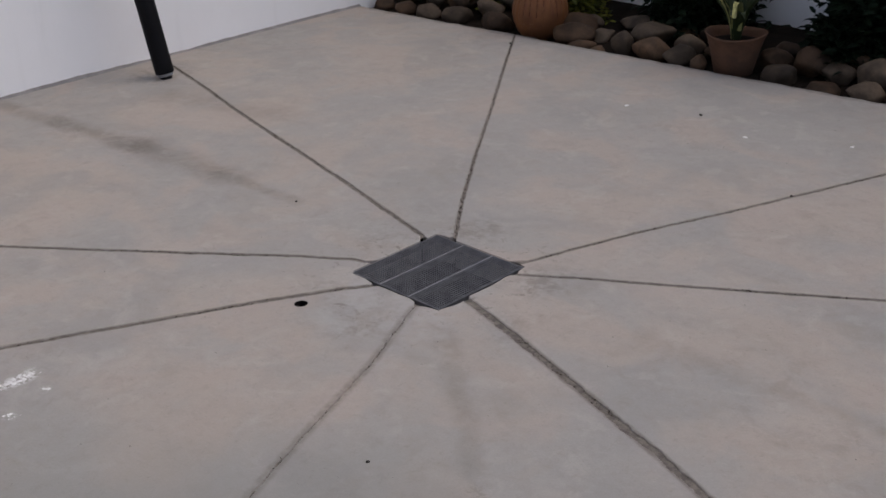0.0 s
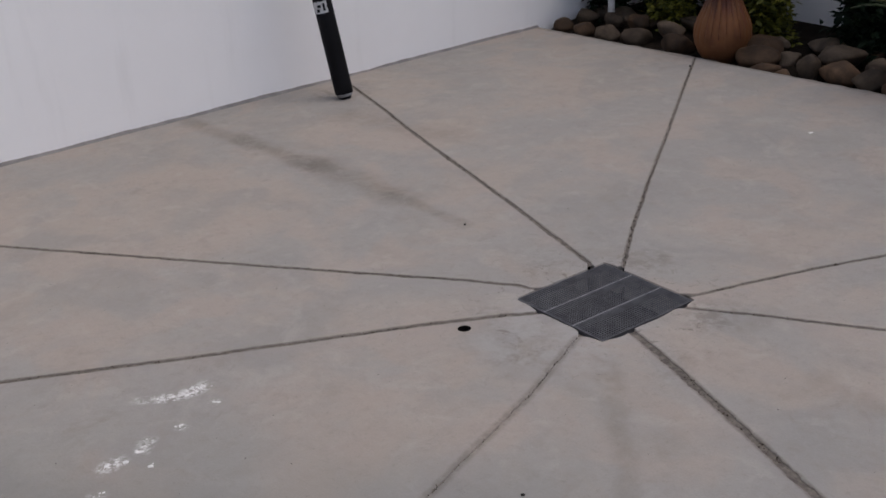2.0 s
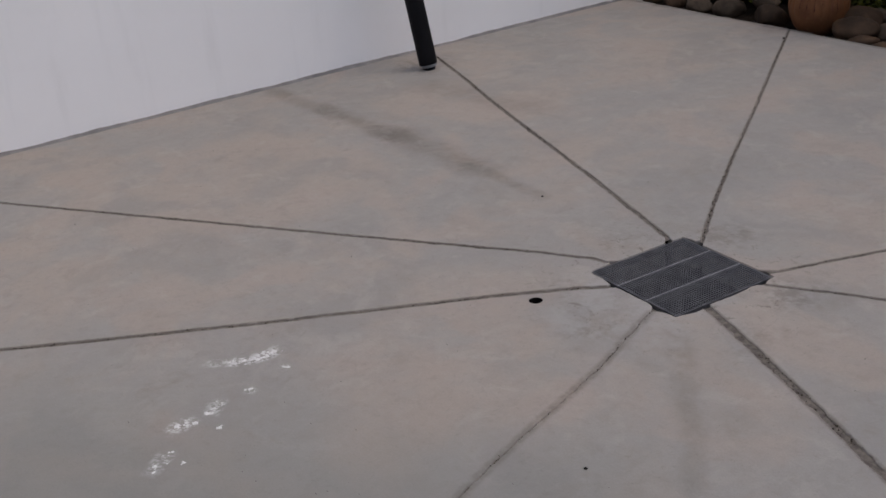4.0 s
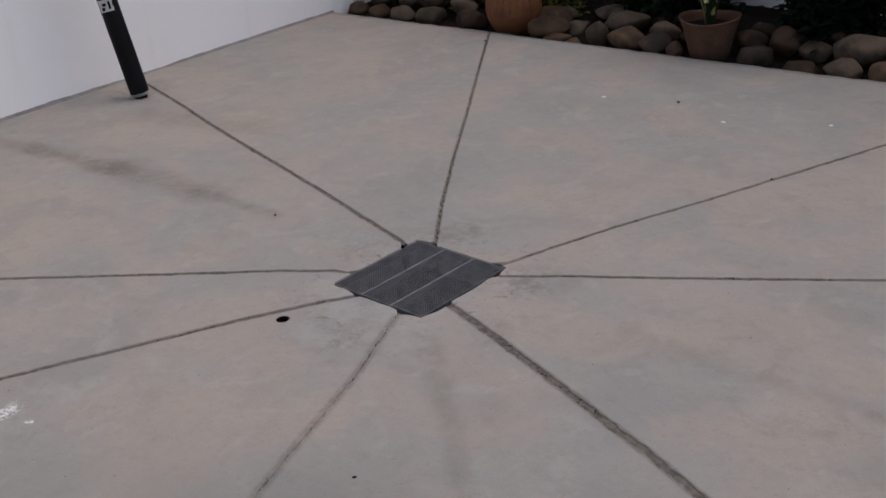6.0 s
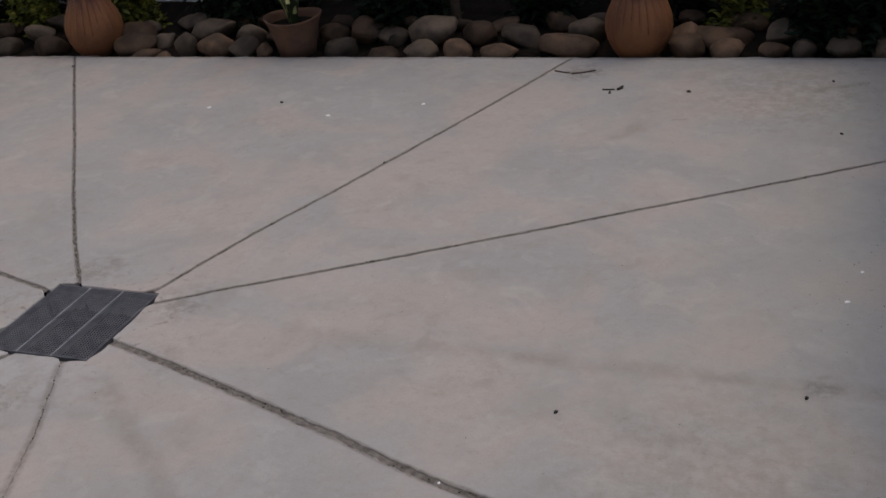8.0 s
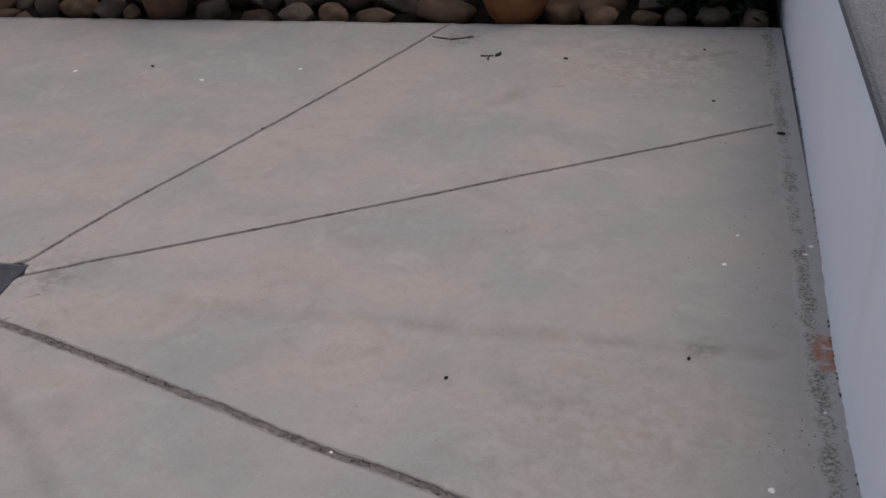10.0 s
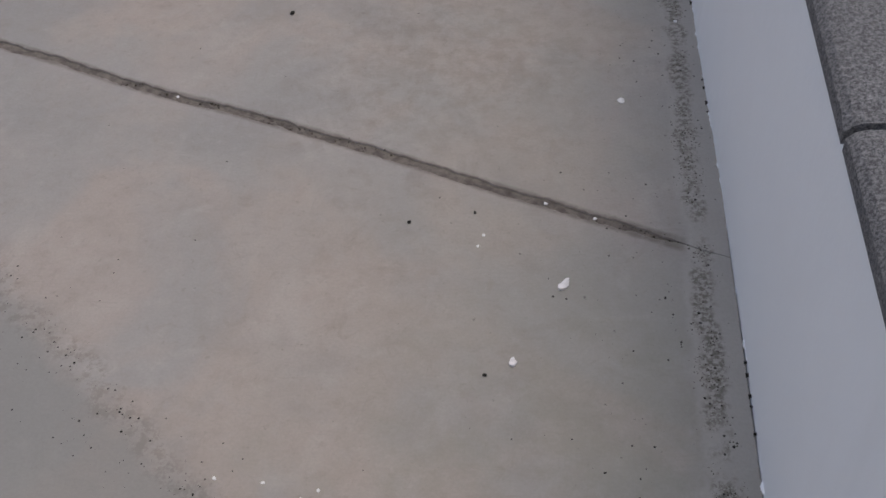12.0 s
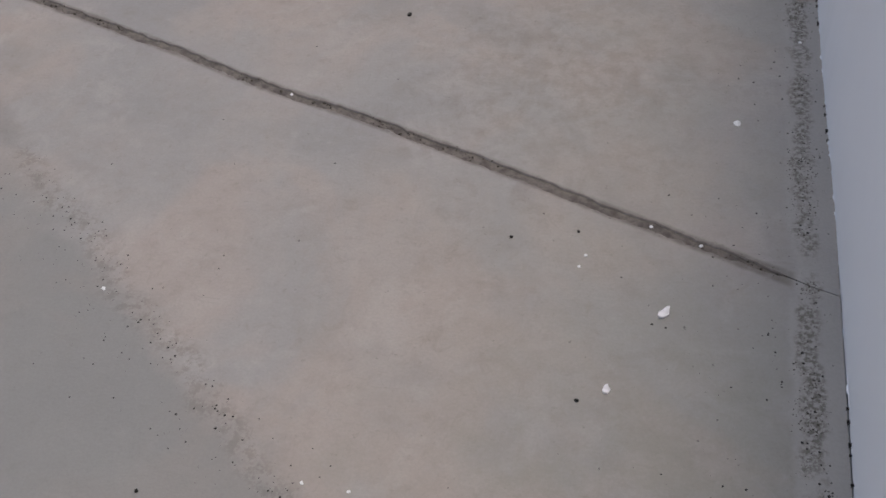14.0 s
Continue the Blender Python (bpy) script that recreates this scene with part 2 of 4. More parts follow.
    # the blot at (0.25, -1.66) paints the pole's shadow at its foot
    for x, y, r, s, f in ((1.10, -2.39, 0.02, 0.10, 0.45), (4.06, -0.20, 0.05, 0.10, 0.50), (4.95, -0.45, 0.10, 0.45, 0.30), (3.20, -2.33, 0.04, 0.12, 0.45), (2.80, -2.17, 0.02, 0.13, 0.42), (3.30, -2.62, 0.02, 0.14, 0.22),
                          (4.9, -2.85, 0.1, 0.4, 0.20), (2.98, -2.88, 0.02, 0.14, 0.30), (0.25, -1.66, 0.03, 0.22, 0.45), (5.12, -2.49, 0.01, 0.06, 0.50), (2.58, -2.45, 0.02, 0.12, 0.25), (2.70, -2.80, 0.02, 0.10, 0.2)):
        blot = m.math("MULTIPLY", m.near(x, y, r, s), m.ramp(m.noise(19, 6, 0.72), 0.40, 0.60))
        colour = m.mix(m.math("MULTIPLY", blot, f), colour, dark)
    marks = m.math("MULTIPLY", m.near(2.90, -2.52, 0.26, 0.30), m.ramp(m.noise(27, 6, 0.75, distort=0.6), 0.56, 0.66))
    colour = m.mix(m.math("MULTIPLY", marks, 0.65), colour, dark)
    # pale cement skim round the grating
    pale = m.math("MULTIPLY", m.near(2.93, -2.74, 0.14, 0.20), m.ramp(m.noise(10, 5, 0.65), 0.40, 0.60))
    colour = m.mix(m.math("MULTIPLY", pale, 0.6), colour, (0.350, 0.342, 0.338))
    # dirt trodden into the shoulders of the cuts
    for n, ((end, width), start) in enumerate(zip(CUTS, STARTS)):
        faint = n == 6
        if n in (0, 7):
            end = tuple(Vector(end) - 0.09 * (Vector(end) - Vector(start)).normalized())
        dirt = m.along(start, end, 0.007 if faint else width * 0.50, 0.016 if faint else 0.003 + width * 0.40, 0.005, 24.0, BENDS[n])
        patchy = m.ramp(m.noise(30, 5, 0.72), 0.32, 0.58, 0.20 if faint else 0.40, 0.60 if faint else 0.9)
        colour = m.mix(m.math("MULTIPLY", dirt, patchy), colour, (0.150, 0.131, 0.116))
    # chalky paint smear
    for a, b, w, f in (((2.385, -3.83), (2.425, -3.775), 0.006, 0.5), ((2.42, -3.78), (2.455, -3.71), 0.012, 0.8), ((2.455, -3.715), (2.448, -3.635), 0.014, 0.95), ((2.55, -3.662), (2.552, -3.672), 0.006, 0.7), ((2.60, -3.79), (2.603, -3.80), 0.006, 0.8),
                       ((2.592, -3.885), (2.640, -3.925), 0.008, 0.7), ((2.632, -3.975), (2.640, -4.045), 0.012, 0.75), ((2.735, -4.09), (2.785, -4.15), 0.010, 0.5)):
        chalk = m.math("MULTIPLY", m.along(a, b, w, 0.024, 0.020, 22.0), m.ramp(m.noise(42, 6, 0.78, distort=0.5), 0.45, 0.58))
        colour = m.mix(m.math("MULTIPLY", chalk, f), colour, (0.70, 0.70, 0.71))
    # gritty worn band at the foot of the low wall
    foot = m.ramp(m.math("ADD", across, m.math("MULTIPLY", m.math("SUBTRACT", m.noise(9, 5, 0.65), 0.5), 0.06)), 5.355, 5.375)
    # cement tone lightened here to make up for the low wall's shade
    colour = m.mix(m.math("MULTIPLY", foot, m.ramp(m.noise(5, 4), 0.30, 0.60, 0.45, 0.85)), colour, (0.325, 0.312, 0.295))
    crust = m.along((5.395, 0.0), (5.398, -5.0), 0.010, 0.018, 0.030, 14.0)
    colour = m.mix(m.math("MULTIPLY", crust, m.math("MULTIPLY", m.ramp(m.noise(90, 4, 0.75), 0.42, 0.58, 0.0, 0.8), m.ramp(m.noise(9, 5, 0.65), 0.36, 0.54))), colour, (0.095, 0.086, 0.070))
    # rust by the wall
    rust = m.math("MULTIPLY", m.along((5.420, -2.40), (5.428, -2.55), 0.020, 0.022, 0.02, 20.0), m.ramp(m.noise(30, 5), 0.34, 0.52))
    colour = m.mix(m.math("MULTIPLY", rust, 0.85), colour, (0.260, 0.100, 0.055))
    # grain and pits
    grain = m.noise(160, 3, 0.7)
    colour = m.mix(m.ramp(grain, 0.30, 0.70, 0.0, 0.12), colour, (0.13, 0.12, 0.110))
    pits = m.ramp(m.noise(55, 3, 0.6), 0.69, 0.75)
    colour = m.mix(m.math("MULTIPLY", pits, m.math("ADD", 0.15, m.math("MULTIPLY", strip, 0.6))), colour, (0.065, 0.062, 0.058))
    normal = m.bump(m.noise(3.2, 6, 0.6), 0.010, 0.35)
    normal = m.bump(swept, 0.0010, 0.2, normal)
    normal = m.bump(m.math("SUBTRACT", grain, m.math("MULTIPLY", pits, 1.5)), 0.0012, 0.5, normal)
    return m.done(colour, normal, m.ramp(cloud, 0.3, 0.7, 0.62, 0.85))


def painted_wall(name, tone):
    m = Nodes(name, 0.6)
    cloud = m.noise(1.3, 5, 0.6)
    colour = m.mix(m.ramp(cloud, 0.3, 0.7, 0.0, 0.35), tone, tuple(c * 0.90 for c in tone))
    streak = m.ramp(m.noise(5, 4, 0.6, stretch=(1, 1, 0.12)), 0.55, 0.80, 0.0, 0.16)
    colour = m.mix(streak, colour, (0.42, 0.42, 0.41))
    normal = m.bump(m.noise(6, 4), 0.006, 0.3)
    normal = m.bump(m.noise(120, 3), 0.0008, 0.4, normal)
    return m.done(colour, normal)


def rough(name, base, other, scale, depth, roughness=0.85, fine=90.0, by_object=0.0, metal=0.0):
    """A mottled solid: two tones at two scales, with grain relief, in the thing's own space."""
    m = Nodes(name, roughness, metal)
    where = m.local
    if by_object:
        info = m.node("ShaderNodeObjectInfo")
        where = m.vec("ADD", m.local, m.node_offset(info.outputs["Random"]))
    colour = m.mix(m.ramp(m.noise(scale, 5, 0.6, at=where), 0.35, 0.68), base, other)
    colour = m.mix(m.ramp(m.noise(fine, 3, 0.65, at=where), 0.35, 0.75, 0.0, 0.35), colour, tuple(c * 0.55 for c in base))
    if by_object:
        shade = m.ramp(info.outputs["Random"], 0.0, 1.0, 1 - by_object, 1 + by_object)
        colour = m.mix(1.0, colour, m.grey(shade), "MULTIPLY")
    normal = m.bump(m.noise(scale * 1.7, 5, at=where), depth * 4, 0.4)
    normal = m.bump(m.noise(fine, 4, at=where), depth, 0.6, normal)
    return m.done(colour, normal)


def node_offset(self, random_value):
    n = self.node("ShaderNodeCombineXYZ")
    for i, k in enumerate((13.0, 29.0, 7.0)):
        self.put(n.inputs[i], self.math("MULTIPLY", random_value, k))
    return n.outputs[0]


def node_grey(self, value):
    n = self.node("ShaderNodeCombineXYZ")
    for i in range(3):
        self.put(n.inputs[i], value)
    return n.outputs[0]


Nodes.node_offset, Nodes.grey = node_offset, node_grey


def leaf_material(name, base, tip, gloss=0.6):
    m = Nodes(name, gloss)
    m.bsdf.inputs["Specular IOR Level"].default_value = 0.2
    geo = m.node("ShaderNodeNewGeometry")
    island = geo.outputs["Random Per Island"]
    colour = m.mix(island, base, tip)
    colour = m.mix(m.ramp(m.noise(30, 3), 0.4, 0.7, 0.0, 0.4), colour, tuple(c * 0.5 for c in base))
    return m.done(colour, m.bump(m.noise(60, 2), 0.002, 0.3))


def coping_material():
    m = Nodes("grey_granular_stone", 0.85)
    grain = m.noise(210, 4, 0.8)
    chips = m.noise(80, 3, 0.7)
    colour = m.mix(m.ramp(grain, 0.38, 0.62), (0.062, 0.062, 0.066), (0.205, 0.205, 0.210))
    colour = m.mix(m.ramp(chips, 0.58, 0.70, 0.0, 0.7), colour, (0.29, 0.29, 0.295))
    colour = m.mix(m.ramp(m.noise(3, 4), 0.35, 0.7, 0.0, 0.45), colour, (0.10, 0.10, 0.105))
    normal = m.bump(chips, 0.006, 0.7)
    return m.done(colour, m.bump(grain, 0.003, 0.8, normal))


def terracotta_material():
    m = Nodes("weathered_terracotta", 0.7)
    m.bsdf.inputs["Specular IOR Level"].default_value = 0.3
    colour = m.mix(m.ramp(m.noise(6, 5, at=m.local), 0.35, 0.7), (0.165, 0.066, 0.024), (0.105, 0.041, 0.016))
    drip = m.ramp(m.noise(16, 4, 0.6, at=m.local, stretch=(1, 1, 0.12)), 0.54, 0.66)
    colour = m.mix(m.math("MULTIPLY", drip, 0.55), colour, (0.105, 0.030, 0.018))
    colour = m.mix(m.ramp(m.noise(45, 4, at=m.local), 0.55, 0.75, 0.0, 0.3), colour, (0.22, 0.11, 0.06))
    height = m.math("ADD", m.vec("DOT_PRODUCT", m.local, (0, 0, 1), "Value"), m.math("MULTIPLY", m.math("SUBTRACT", m.noise(26, 4, 0.6, at=m.local, stretch=(1, 1, 0.15)), 0.5), 0.30))
    colour = m.mix(m.ramp(height, 0.27, 0.36, 0.0, 0.85), colour, (0.055, 0.016, 0.009))
    return m.done(colour, m.bump(m.noise(40, 4, at=m.local), 0.003, 0.5), m.ramp(height, 0.20, 0.36, 0.65, 0.35))


CONCRETE = concrete_floor()
WHITE_WALL = painted_wall("white_wall_paint", (0.87, 0.87, 0.89))
LOW_WALL = painted_wall("cool_white_paint", (0.81, 0.845, 0.88))
JOINT = rough("joint_dirt", (0.165, 0.142, 0.123), (0.078, 0.067, 0.058), 45, 0.003, fine=120)
CEMENT = rough("raw_cement", (0.255, 0.245, 0.245), (0.175, 0.168, 0.170), 9, 0.002)
SOIL = rough("dark_soil", (0.009, 0.007, 0.005), (0.018, 0.013, 0.010), 10, 0.006, fine=60)
COPING = coping_material()
STEEL = rough("dull_galvanised_steel", (0.135, 0.135, 0.146), (0.075, 0.076, 0.085), 20, 0.0004, 0.5, 200, metal=0.35)
BRIGHT_STEEL = rough("worn_bright_steel", (0.42, 0.42, 0.43), (0.26, 0.26, 0.27), 25, 0.0004, 0.40, 200, metal=0.5)
# near-black colour stands in for the shade inside pit and pipe hole
PIT = rough("shade_black_pit", (0.005, 0.005, 0.005), (0.008, 0.007, 0.007), 8, 0.003)
BLACK = rough("black_plastic", (0.0045, 0.0045, 0.006), (0.007, 0.007, 0.009), 6, 0.0003, 0.6)
END_CAP = rough("scuffed_grey_plastic", (0.30, 0.30, 0.31), (0.18, 0.18, 0.19), 20, 0.0006, 0.5)
STICKER = rough("pale_sticker", (0.50, 0.50, 0.52), (0.36, 0.36, 0.38), 30, 0.0003, 0.5)
POST_PAINT = rough("weathered_white_pvc", (0.55, 0.56, 0.58), (0.34, 0.33, 0.31), 7, 0.001, 0.5)
TERRACOTTA = terracotta_material()
GLAZE = rough("dark_glaze", (0.055, 0.011, 0.005), (0.095, 0.024, 0.010), 30, 0.0006, 0.45)
PLAIN_CLAY = rough("dusty_brown_clay", (0.130, 0.070, 0.044), (0.085, 0.050, 0.034), 8, 0.002)
STONE = rough("river_stone", (0.105, 0.063, 0.038), (0.036, 0.024, 0.016), 7, 0.003, 0.75, 70, by_object=0.45)
GREY_STONE = rough("grey_river_stone", (0.098, 0.072, 0.051), (0.038, 0.029, 0.022), 8, 0.003, 0.75, 70, by_object=0.40)
BARK = rough("thin_bark", (0.070, 0.050, 0.034), (0.040, 0.030, 0.022), 20, 0.002)
YELLOW_LEAF = leaf_material("yellow_green_leaf", (0.026, 0.036, 0.006), (0.210, 0.200, 0.030))
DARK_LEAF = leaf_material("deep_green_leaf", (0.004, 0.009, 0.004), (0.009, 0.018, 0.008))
STRAP_LEAF = leaf_material("strap_leaf_green", (0.014, 0.024, 0.009), (0.032, 0.042, 0.014))
PALE_LEAF = leaf_material("pale_yellow_leaf", (0.230, 0.230, 0.085), (0.270, 0.260, 0.110))
FLAKE = rough("white_paint_flake", (0.72, 0.72, 0.72), (0.60, 0.60, 0.60), 40, 0.0004)
PETAL = rough("white_petal", (0.78, 0.76, 0.76), (0.70, 0.68, 0.68), 50, 0.0004, 0.6)
MOSS = rough("brown_mossy_grit", (0.085, 0.074, 0.058), (0.040, 0.035, 0.026), 70, 0.0008)
GRIT = rough("black_grit", (0.018, 0.017, 0.015), (0.035, 0.032, 0.028), 80, 0.0006)
BROWN = rough("rusty_brown_crumb", (0.085, 0.050, 0.028), (0.055, 0.034, 0.022), 60, 0.001)


for material, gloss in ((BLACK, 0.12), (GLAZE, 0.2), (SOIL, 0.05), (STONE, 0.18), (GREY_STONE, 0.18), (PLAIN_CLAY, 0.2), (BARK, 0.1), (DARK_LEAF, 0.10), (STRAP_LEAF, 0.2), (PIT, 0.05), (GRIT, 0.1), (MOSS, 0.1)):
    material.node_tree.nodes["Principled BSDF"].inputs["Specular IOR Level"].default_value = gloss


# ---- helpers of the scene ----
def part(name, bm, material, parent=None, label=""):
    """Links a bmesh as one mesh object, under parent if there is one."""
    me = bpy.data.meshes.new(name)
    bm.normal_update()
    bm.to_mesh(me)
    bm.free()
    me.materials.append(material)
    ob = new(name, me)
    ob.parent = parent
    if label:
        tagged(ob, label)
    return ob


def empty(name, place=(0, 0, 0), turn=(0, 0, 0)):
    ob = new(name)
    ob.matrix_basis = pose(*place, *turn)
    return ob


def smooth(ob):
    for p in ob.data.polygons:
        p.use_smooth = True
    return ob


def box(bm, lo, hi, bevel=0.0):
    made = bmesh.ops.create_cube(bm, size=1.0)["verts"]
    for v in made:
        v.co = Vector([(lo[i] + hi[i]) / 2 + v.co[i] * (hi[i] - lo[i]) for i in range(3)])
    if bevel:
        edges = {e for v in made for e in v.link_edges}
        bmesh.ops.bevel(bm, geom=list(edges), offset=bevel, segments=2, affect="EDGES", profile=0.5)
    return bm


def lathe(bm, profile, sides=40, ribs=0, rib_depth=0.0, rib_from=0.0, rib_to=9.0):
    """Turns (radius, height) pairs round z; ribs press flutes into the stretch between two heights."""
    rings = []
    for r, z in profile:
        ring = []
        for k in range(sides):
            a = 2 * math.pi * k / sides
            q = r
            if ribs and rib_from < z < rib_to:
                fade = min(1.0, (z - rib_from) / 0.05, (rib_to - z) / 0.03)
                q = r - rib_depth * fade * max(0.0, math.cos(a * ribs)) ** 3
            ring.append(bm.verts.new((q * math.cos(a), q * math.sin(a), z)))
        rings.append(ring)
    for low, high in zip(rings, rings[1:]):
        for k in range(sides):
            bm.faces.new((low[k], low[(k + 1) % sides], high[(k + 1) % sides], high[k]))
    return rings


def noise2(x, y, seed=0.0):
    return noise.noise(Vector((x, y, seed)))


# ---- the setting ----
ground = bmesh.new()
bmesh.ops.create_grid(ground, x_segments=4, y_segments=4, size=1500)
ob = part("ground", ground, SOIL)
ob.location.z = -0.45
tagged(ob, "dark bare earth round the walled courtyard", "ground", kind="structure")

bm = bmesh.new()
box(bm, (-0.22, -LENGTH - 0.2, -0.4), (0.0, BED + 0.22, 2.7), 0.01)
tagged(part("wall_west", bm, WHITE_WALL), "tall white painted courtyard wall", "wall", kind="structure")
bm = bmesh.new()
box(bm, (0.0, BED, -0.4), (WIDTH + 0.35, BED + 0.22, 1.75), 0.01)
tagged(part("wall_north", bm, WHITE_WALL), "white painted wall behind the planting bed", "wall", kind="structure")
# unseen south wall, placed near and tall to darken the floor's south end
bm = bmesh.new()
box(bm, (0.0, -LENGTH - 0.2, -0.4), (WIDTH + 1.6, -LENGTH, 3.4), 0.01)
tagged(part("wall_south", bm, WHITE_WALL), "plain unseen wall closing the courtyard, raised to block sky light", "wall", kind="structure")

# the low wall: a gently uneven plastered face
bm = bmesh.new()
steps = 150
rows = []
for i in range(steps + 1):
    y = -LENGTH + (LENGTH + BED) * i / steps
    row = []
    for j, z in enumerate((-0.2, 0.0, 0.006, 0.05, 0.2, 0.4, 0.60, 0.668)):
        dx = (foot_line(y) - WIDTH) * max(0.0, 1 - 4 * max(z, 0)) + (0.002 * noise2(y * 14, z * 9) if j < 4 else 0)
        row.append(bm.verts.new((WIDTH + dx, y, z)))
    row += [bm.verts.new((WIDTH + 0.26, y, 0.668)), bm.verts.new((WIDTH + 0.26, y, -0.2))]
    rows.append(row)
for a, b in zip(rows, rows[1:]):
    for j in range(len(a) - 1):
        bm.faces.new((a[j], b[j], b[j + 1], a[j + 1]))
bm.faces.new(rows[0])
bm.faces.new(list(reversed(rows[-1])))
low_wall = part("wall_east", bm, LOW_WALL)
tagged(low_wall, "low white painted wall under grey stone coping", "wall", kind="structure")

# raised bed of earth
bm = bmesh.new()
nx, ny = 70, 16
grid = [[bm.verts.new((WIDTH * i / nx, -0.03 + (BED + 0.03) * j / ny, -0.055 + 0.045 * min(1, j / 5) + 0.03 * noise2(i * 0.3, j * 0.4, 4))) for j in range(ny + 1)] for i in range(nx + 1)]
for i in range(nx):
    for j in range(ny):
        bm.faces.new((grid[i][j], grid[i + 1][j], grid[i + 1][j + 1], grid[i][j + 1]))
tagged(smooth(part("bed_soil", bm, SOIL)), "dark damp soil of the planting bed", "soil", kind="structure")

# ragged cement fillet at the foot of the tall wall
bm = bmesh.new()
back, front = [], []
for i in range(331):
    y = -LENGTH + LENGTH / 330 * i
    high = 0.013 + 0.007 * noise2(y * 3, 0.5) + 0.004 * noise2(y * 17, 2.5)
    out = 0.011 + 0.006 * noise2(y * 5, 7.5) + 0.003 * noise2(y * 23, 4.5)
    back.append((bm.verts.new((0.0005, y, max(0.007, high))), bm.verts.new((out * 0.55, y, max(0.005, high - 0.004)))))
    front.append(bm.verts.new((out + 0.004, y, -0.005)))
for i in range(330):
    bm.faces.new((back[i][0], back[i][1], back[i + 1][1], back[i + 1][0]))
    bm.faces.new((back[i][1], front[i], front[i + 1], back[i + 1][1]))
tagged(part("baseboard", bm, CEMENT), "rough grey cement strip along the wall foot", "trim", kind="structure")

# ---- the drain and the slab with its cuts ----
CHIPPED = (((3.088, -2.605), 0.020, 0.045), ((3.092, -2.47), 0.009, 0.09), ((3.082, -2.335), 0.010, 0.025), ((3.002, -2.675), 0.017, 0.030), ((2.90, -2.672), 0.006, 0.06),
           ((2.80, -2.668), 0.010, 0.040), ((2.745, -2.275), 0.008, 0.03), ((3.07, -2.275), 0.006, 0.02))


def rim(angle):
    """A point of the ragged opening round the grating."""
    c, s = math.cos(angle - TURN), math.sin(angle - TURN)
    reach = (SIDE / 2 + 0.001) / max(abs(c), abs(s))
    x, y = math.cos(angle), math.sin(angle)
    reach += 0.003 * noise2(x * 5, y * 5, 3) + 0.003 * noise2(x * 16, y * 16, 5)
    spot = CENTRE + Vector((x, y)) * reach
    for place, deep, wide in CHIPPED:
        reach += deep * math.exp(-((spot - Vector(place)).length / wide) ** 2)
    return CENTRE + Vector((x, y)) * reach


def cut_edge(k, side):
    """Points of one side of cut k from the grating outwards."""
    start, end, width = Vector(STARTS[k]), Vector(CUTS[k][0]), CUTS[k][1] * (0.10 if k == 6 else 0.88 if k == 7 else 0.85)
    way = end - start
    length = way.length
    way.normalize()
    across = Vector((-way.y, way.x))
    count = int(length / 0.013)
    points = []
    for i in range(count + 1):
        d = length * i / count
        bend = bend_of(k, d) + 0.004 * noise2(d * 8, k * 5.1, 2) + 0.0042 * noise2(d * 21, k * 6.1, 3)
        fade = max(0.0, min(1.0, (length - d - (0.09 if k in (0, 7) else 0.0)) / (0.15 if k == 7 else 0.25)))
        if k == 0:
            fade *= min(1.0, 0.3 + (d / 0.16) ** 4)
        wide = width / 2 * (0.08 + 0.92 * fade) * (1 + 0.60 * noise2(d * 6, k * 2.3, side * 3 + 9)) + fade * 0.0058 * noise2(d * 33, k, side * 7 + 4) + fade * 0.0036 * noise2(d * 75, k, side * 5 + 6)
        wide += 0.012 * max(0.0, noise2(d * 11, k * 4.4, side * 5 + 20) - 0.42)
        points.append(start + way * d + across * (bend + side * max(0.00005 if k == 6 or fade < 0.1 else 0.0016, wide)))
    return points


def outline(a, b):
    """The outline of the slab between cut a and the next one, b, anticlockwise."""
    first, last = cut_edge(a, 1), cut_edge(b, -1)
    corners = [(WIDTH, 0.0), (0.0, 0.0), (0.0, -LENGTH), (WIDTH, -LENGTH)]

    def around(p):
        return math.atan2(p[1] - CENTRE.y, p[0] - CENTRE.x) % (2 * math.pi)

    t0, t1 = around(CUTS[a][0]), around(CUTS[b][0])
    span = (t1 - t0) % (2 * math.pi)
    between = sorted(((around(c) - t0) % (2 * math.pi), c) for c in corners if 0 < (around(c) - t0) % (2 * math.pi) < span)
    edge = [CUTS[a][0], *[c for _, c in between], CUTS[b][0]]
    ends = []
    for p, q in zip(edge, edge[1:]):
        p, q = Vector(p), Vector(q)
        n = max(2, int((q - p).length / 0.03))
        ends += [p.lerp(q, i / n) for i in range(1, n if q is not edge[-1] else n)] + [q]
    ends = ends[:-1]
    for i, p in enumerate(ends):  # the worn edge along the bed
        if abs(p.y) < 1e-6 and 0.01 < p.x < WIDTH - 0.01:
            ends[i] = Vector((p.x, 0.014 * noise2(p.x * 2.2, 1, 6) + 0.012 * noise2(p.x * 13, 2, 6)))
    i0, i1 = around(STARTS[a]), around(STARTS[b])
    turn = (i1 - i0) % (2 * math.pi)
    n = max(3, int(turn / 0.06))
    inner = [rim(i1 - turn * i / n) for i in range(1, n)]
    return first + ends + list(reversed(last)) + inner


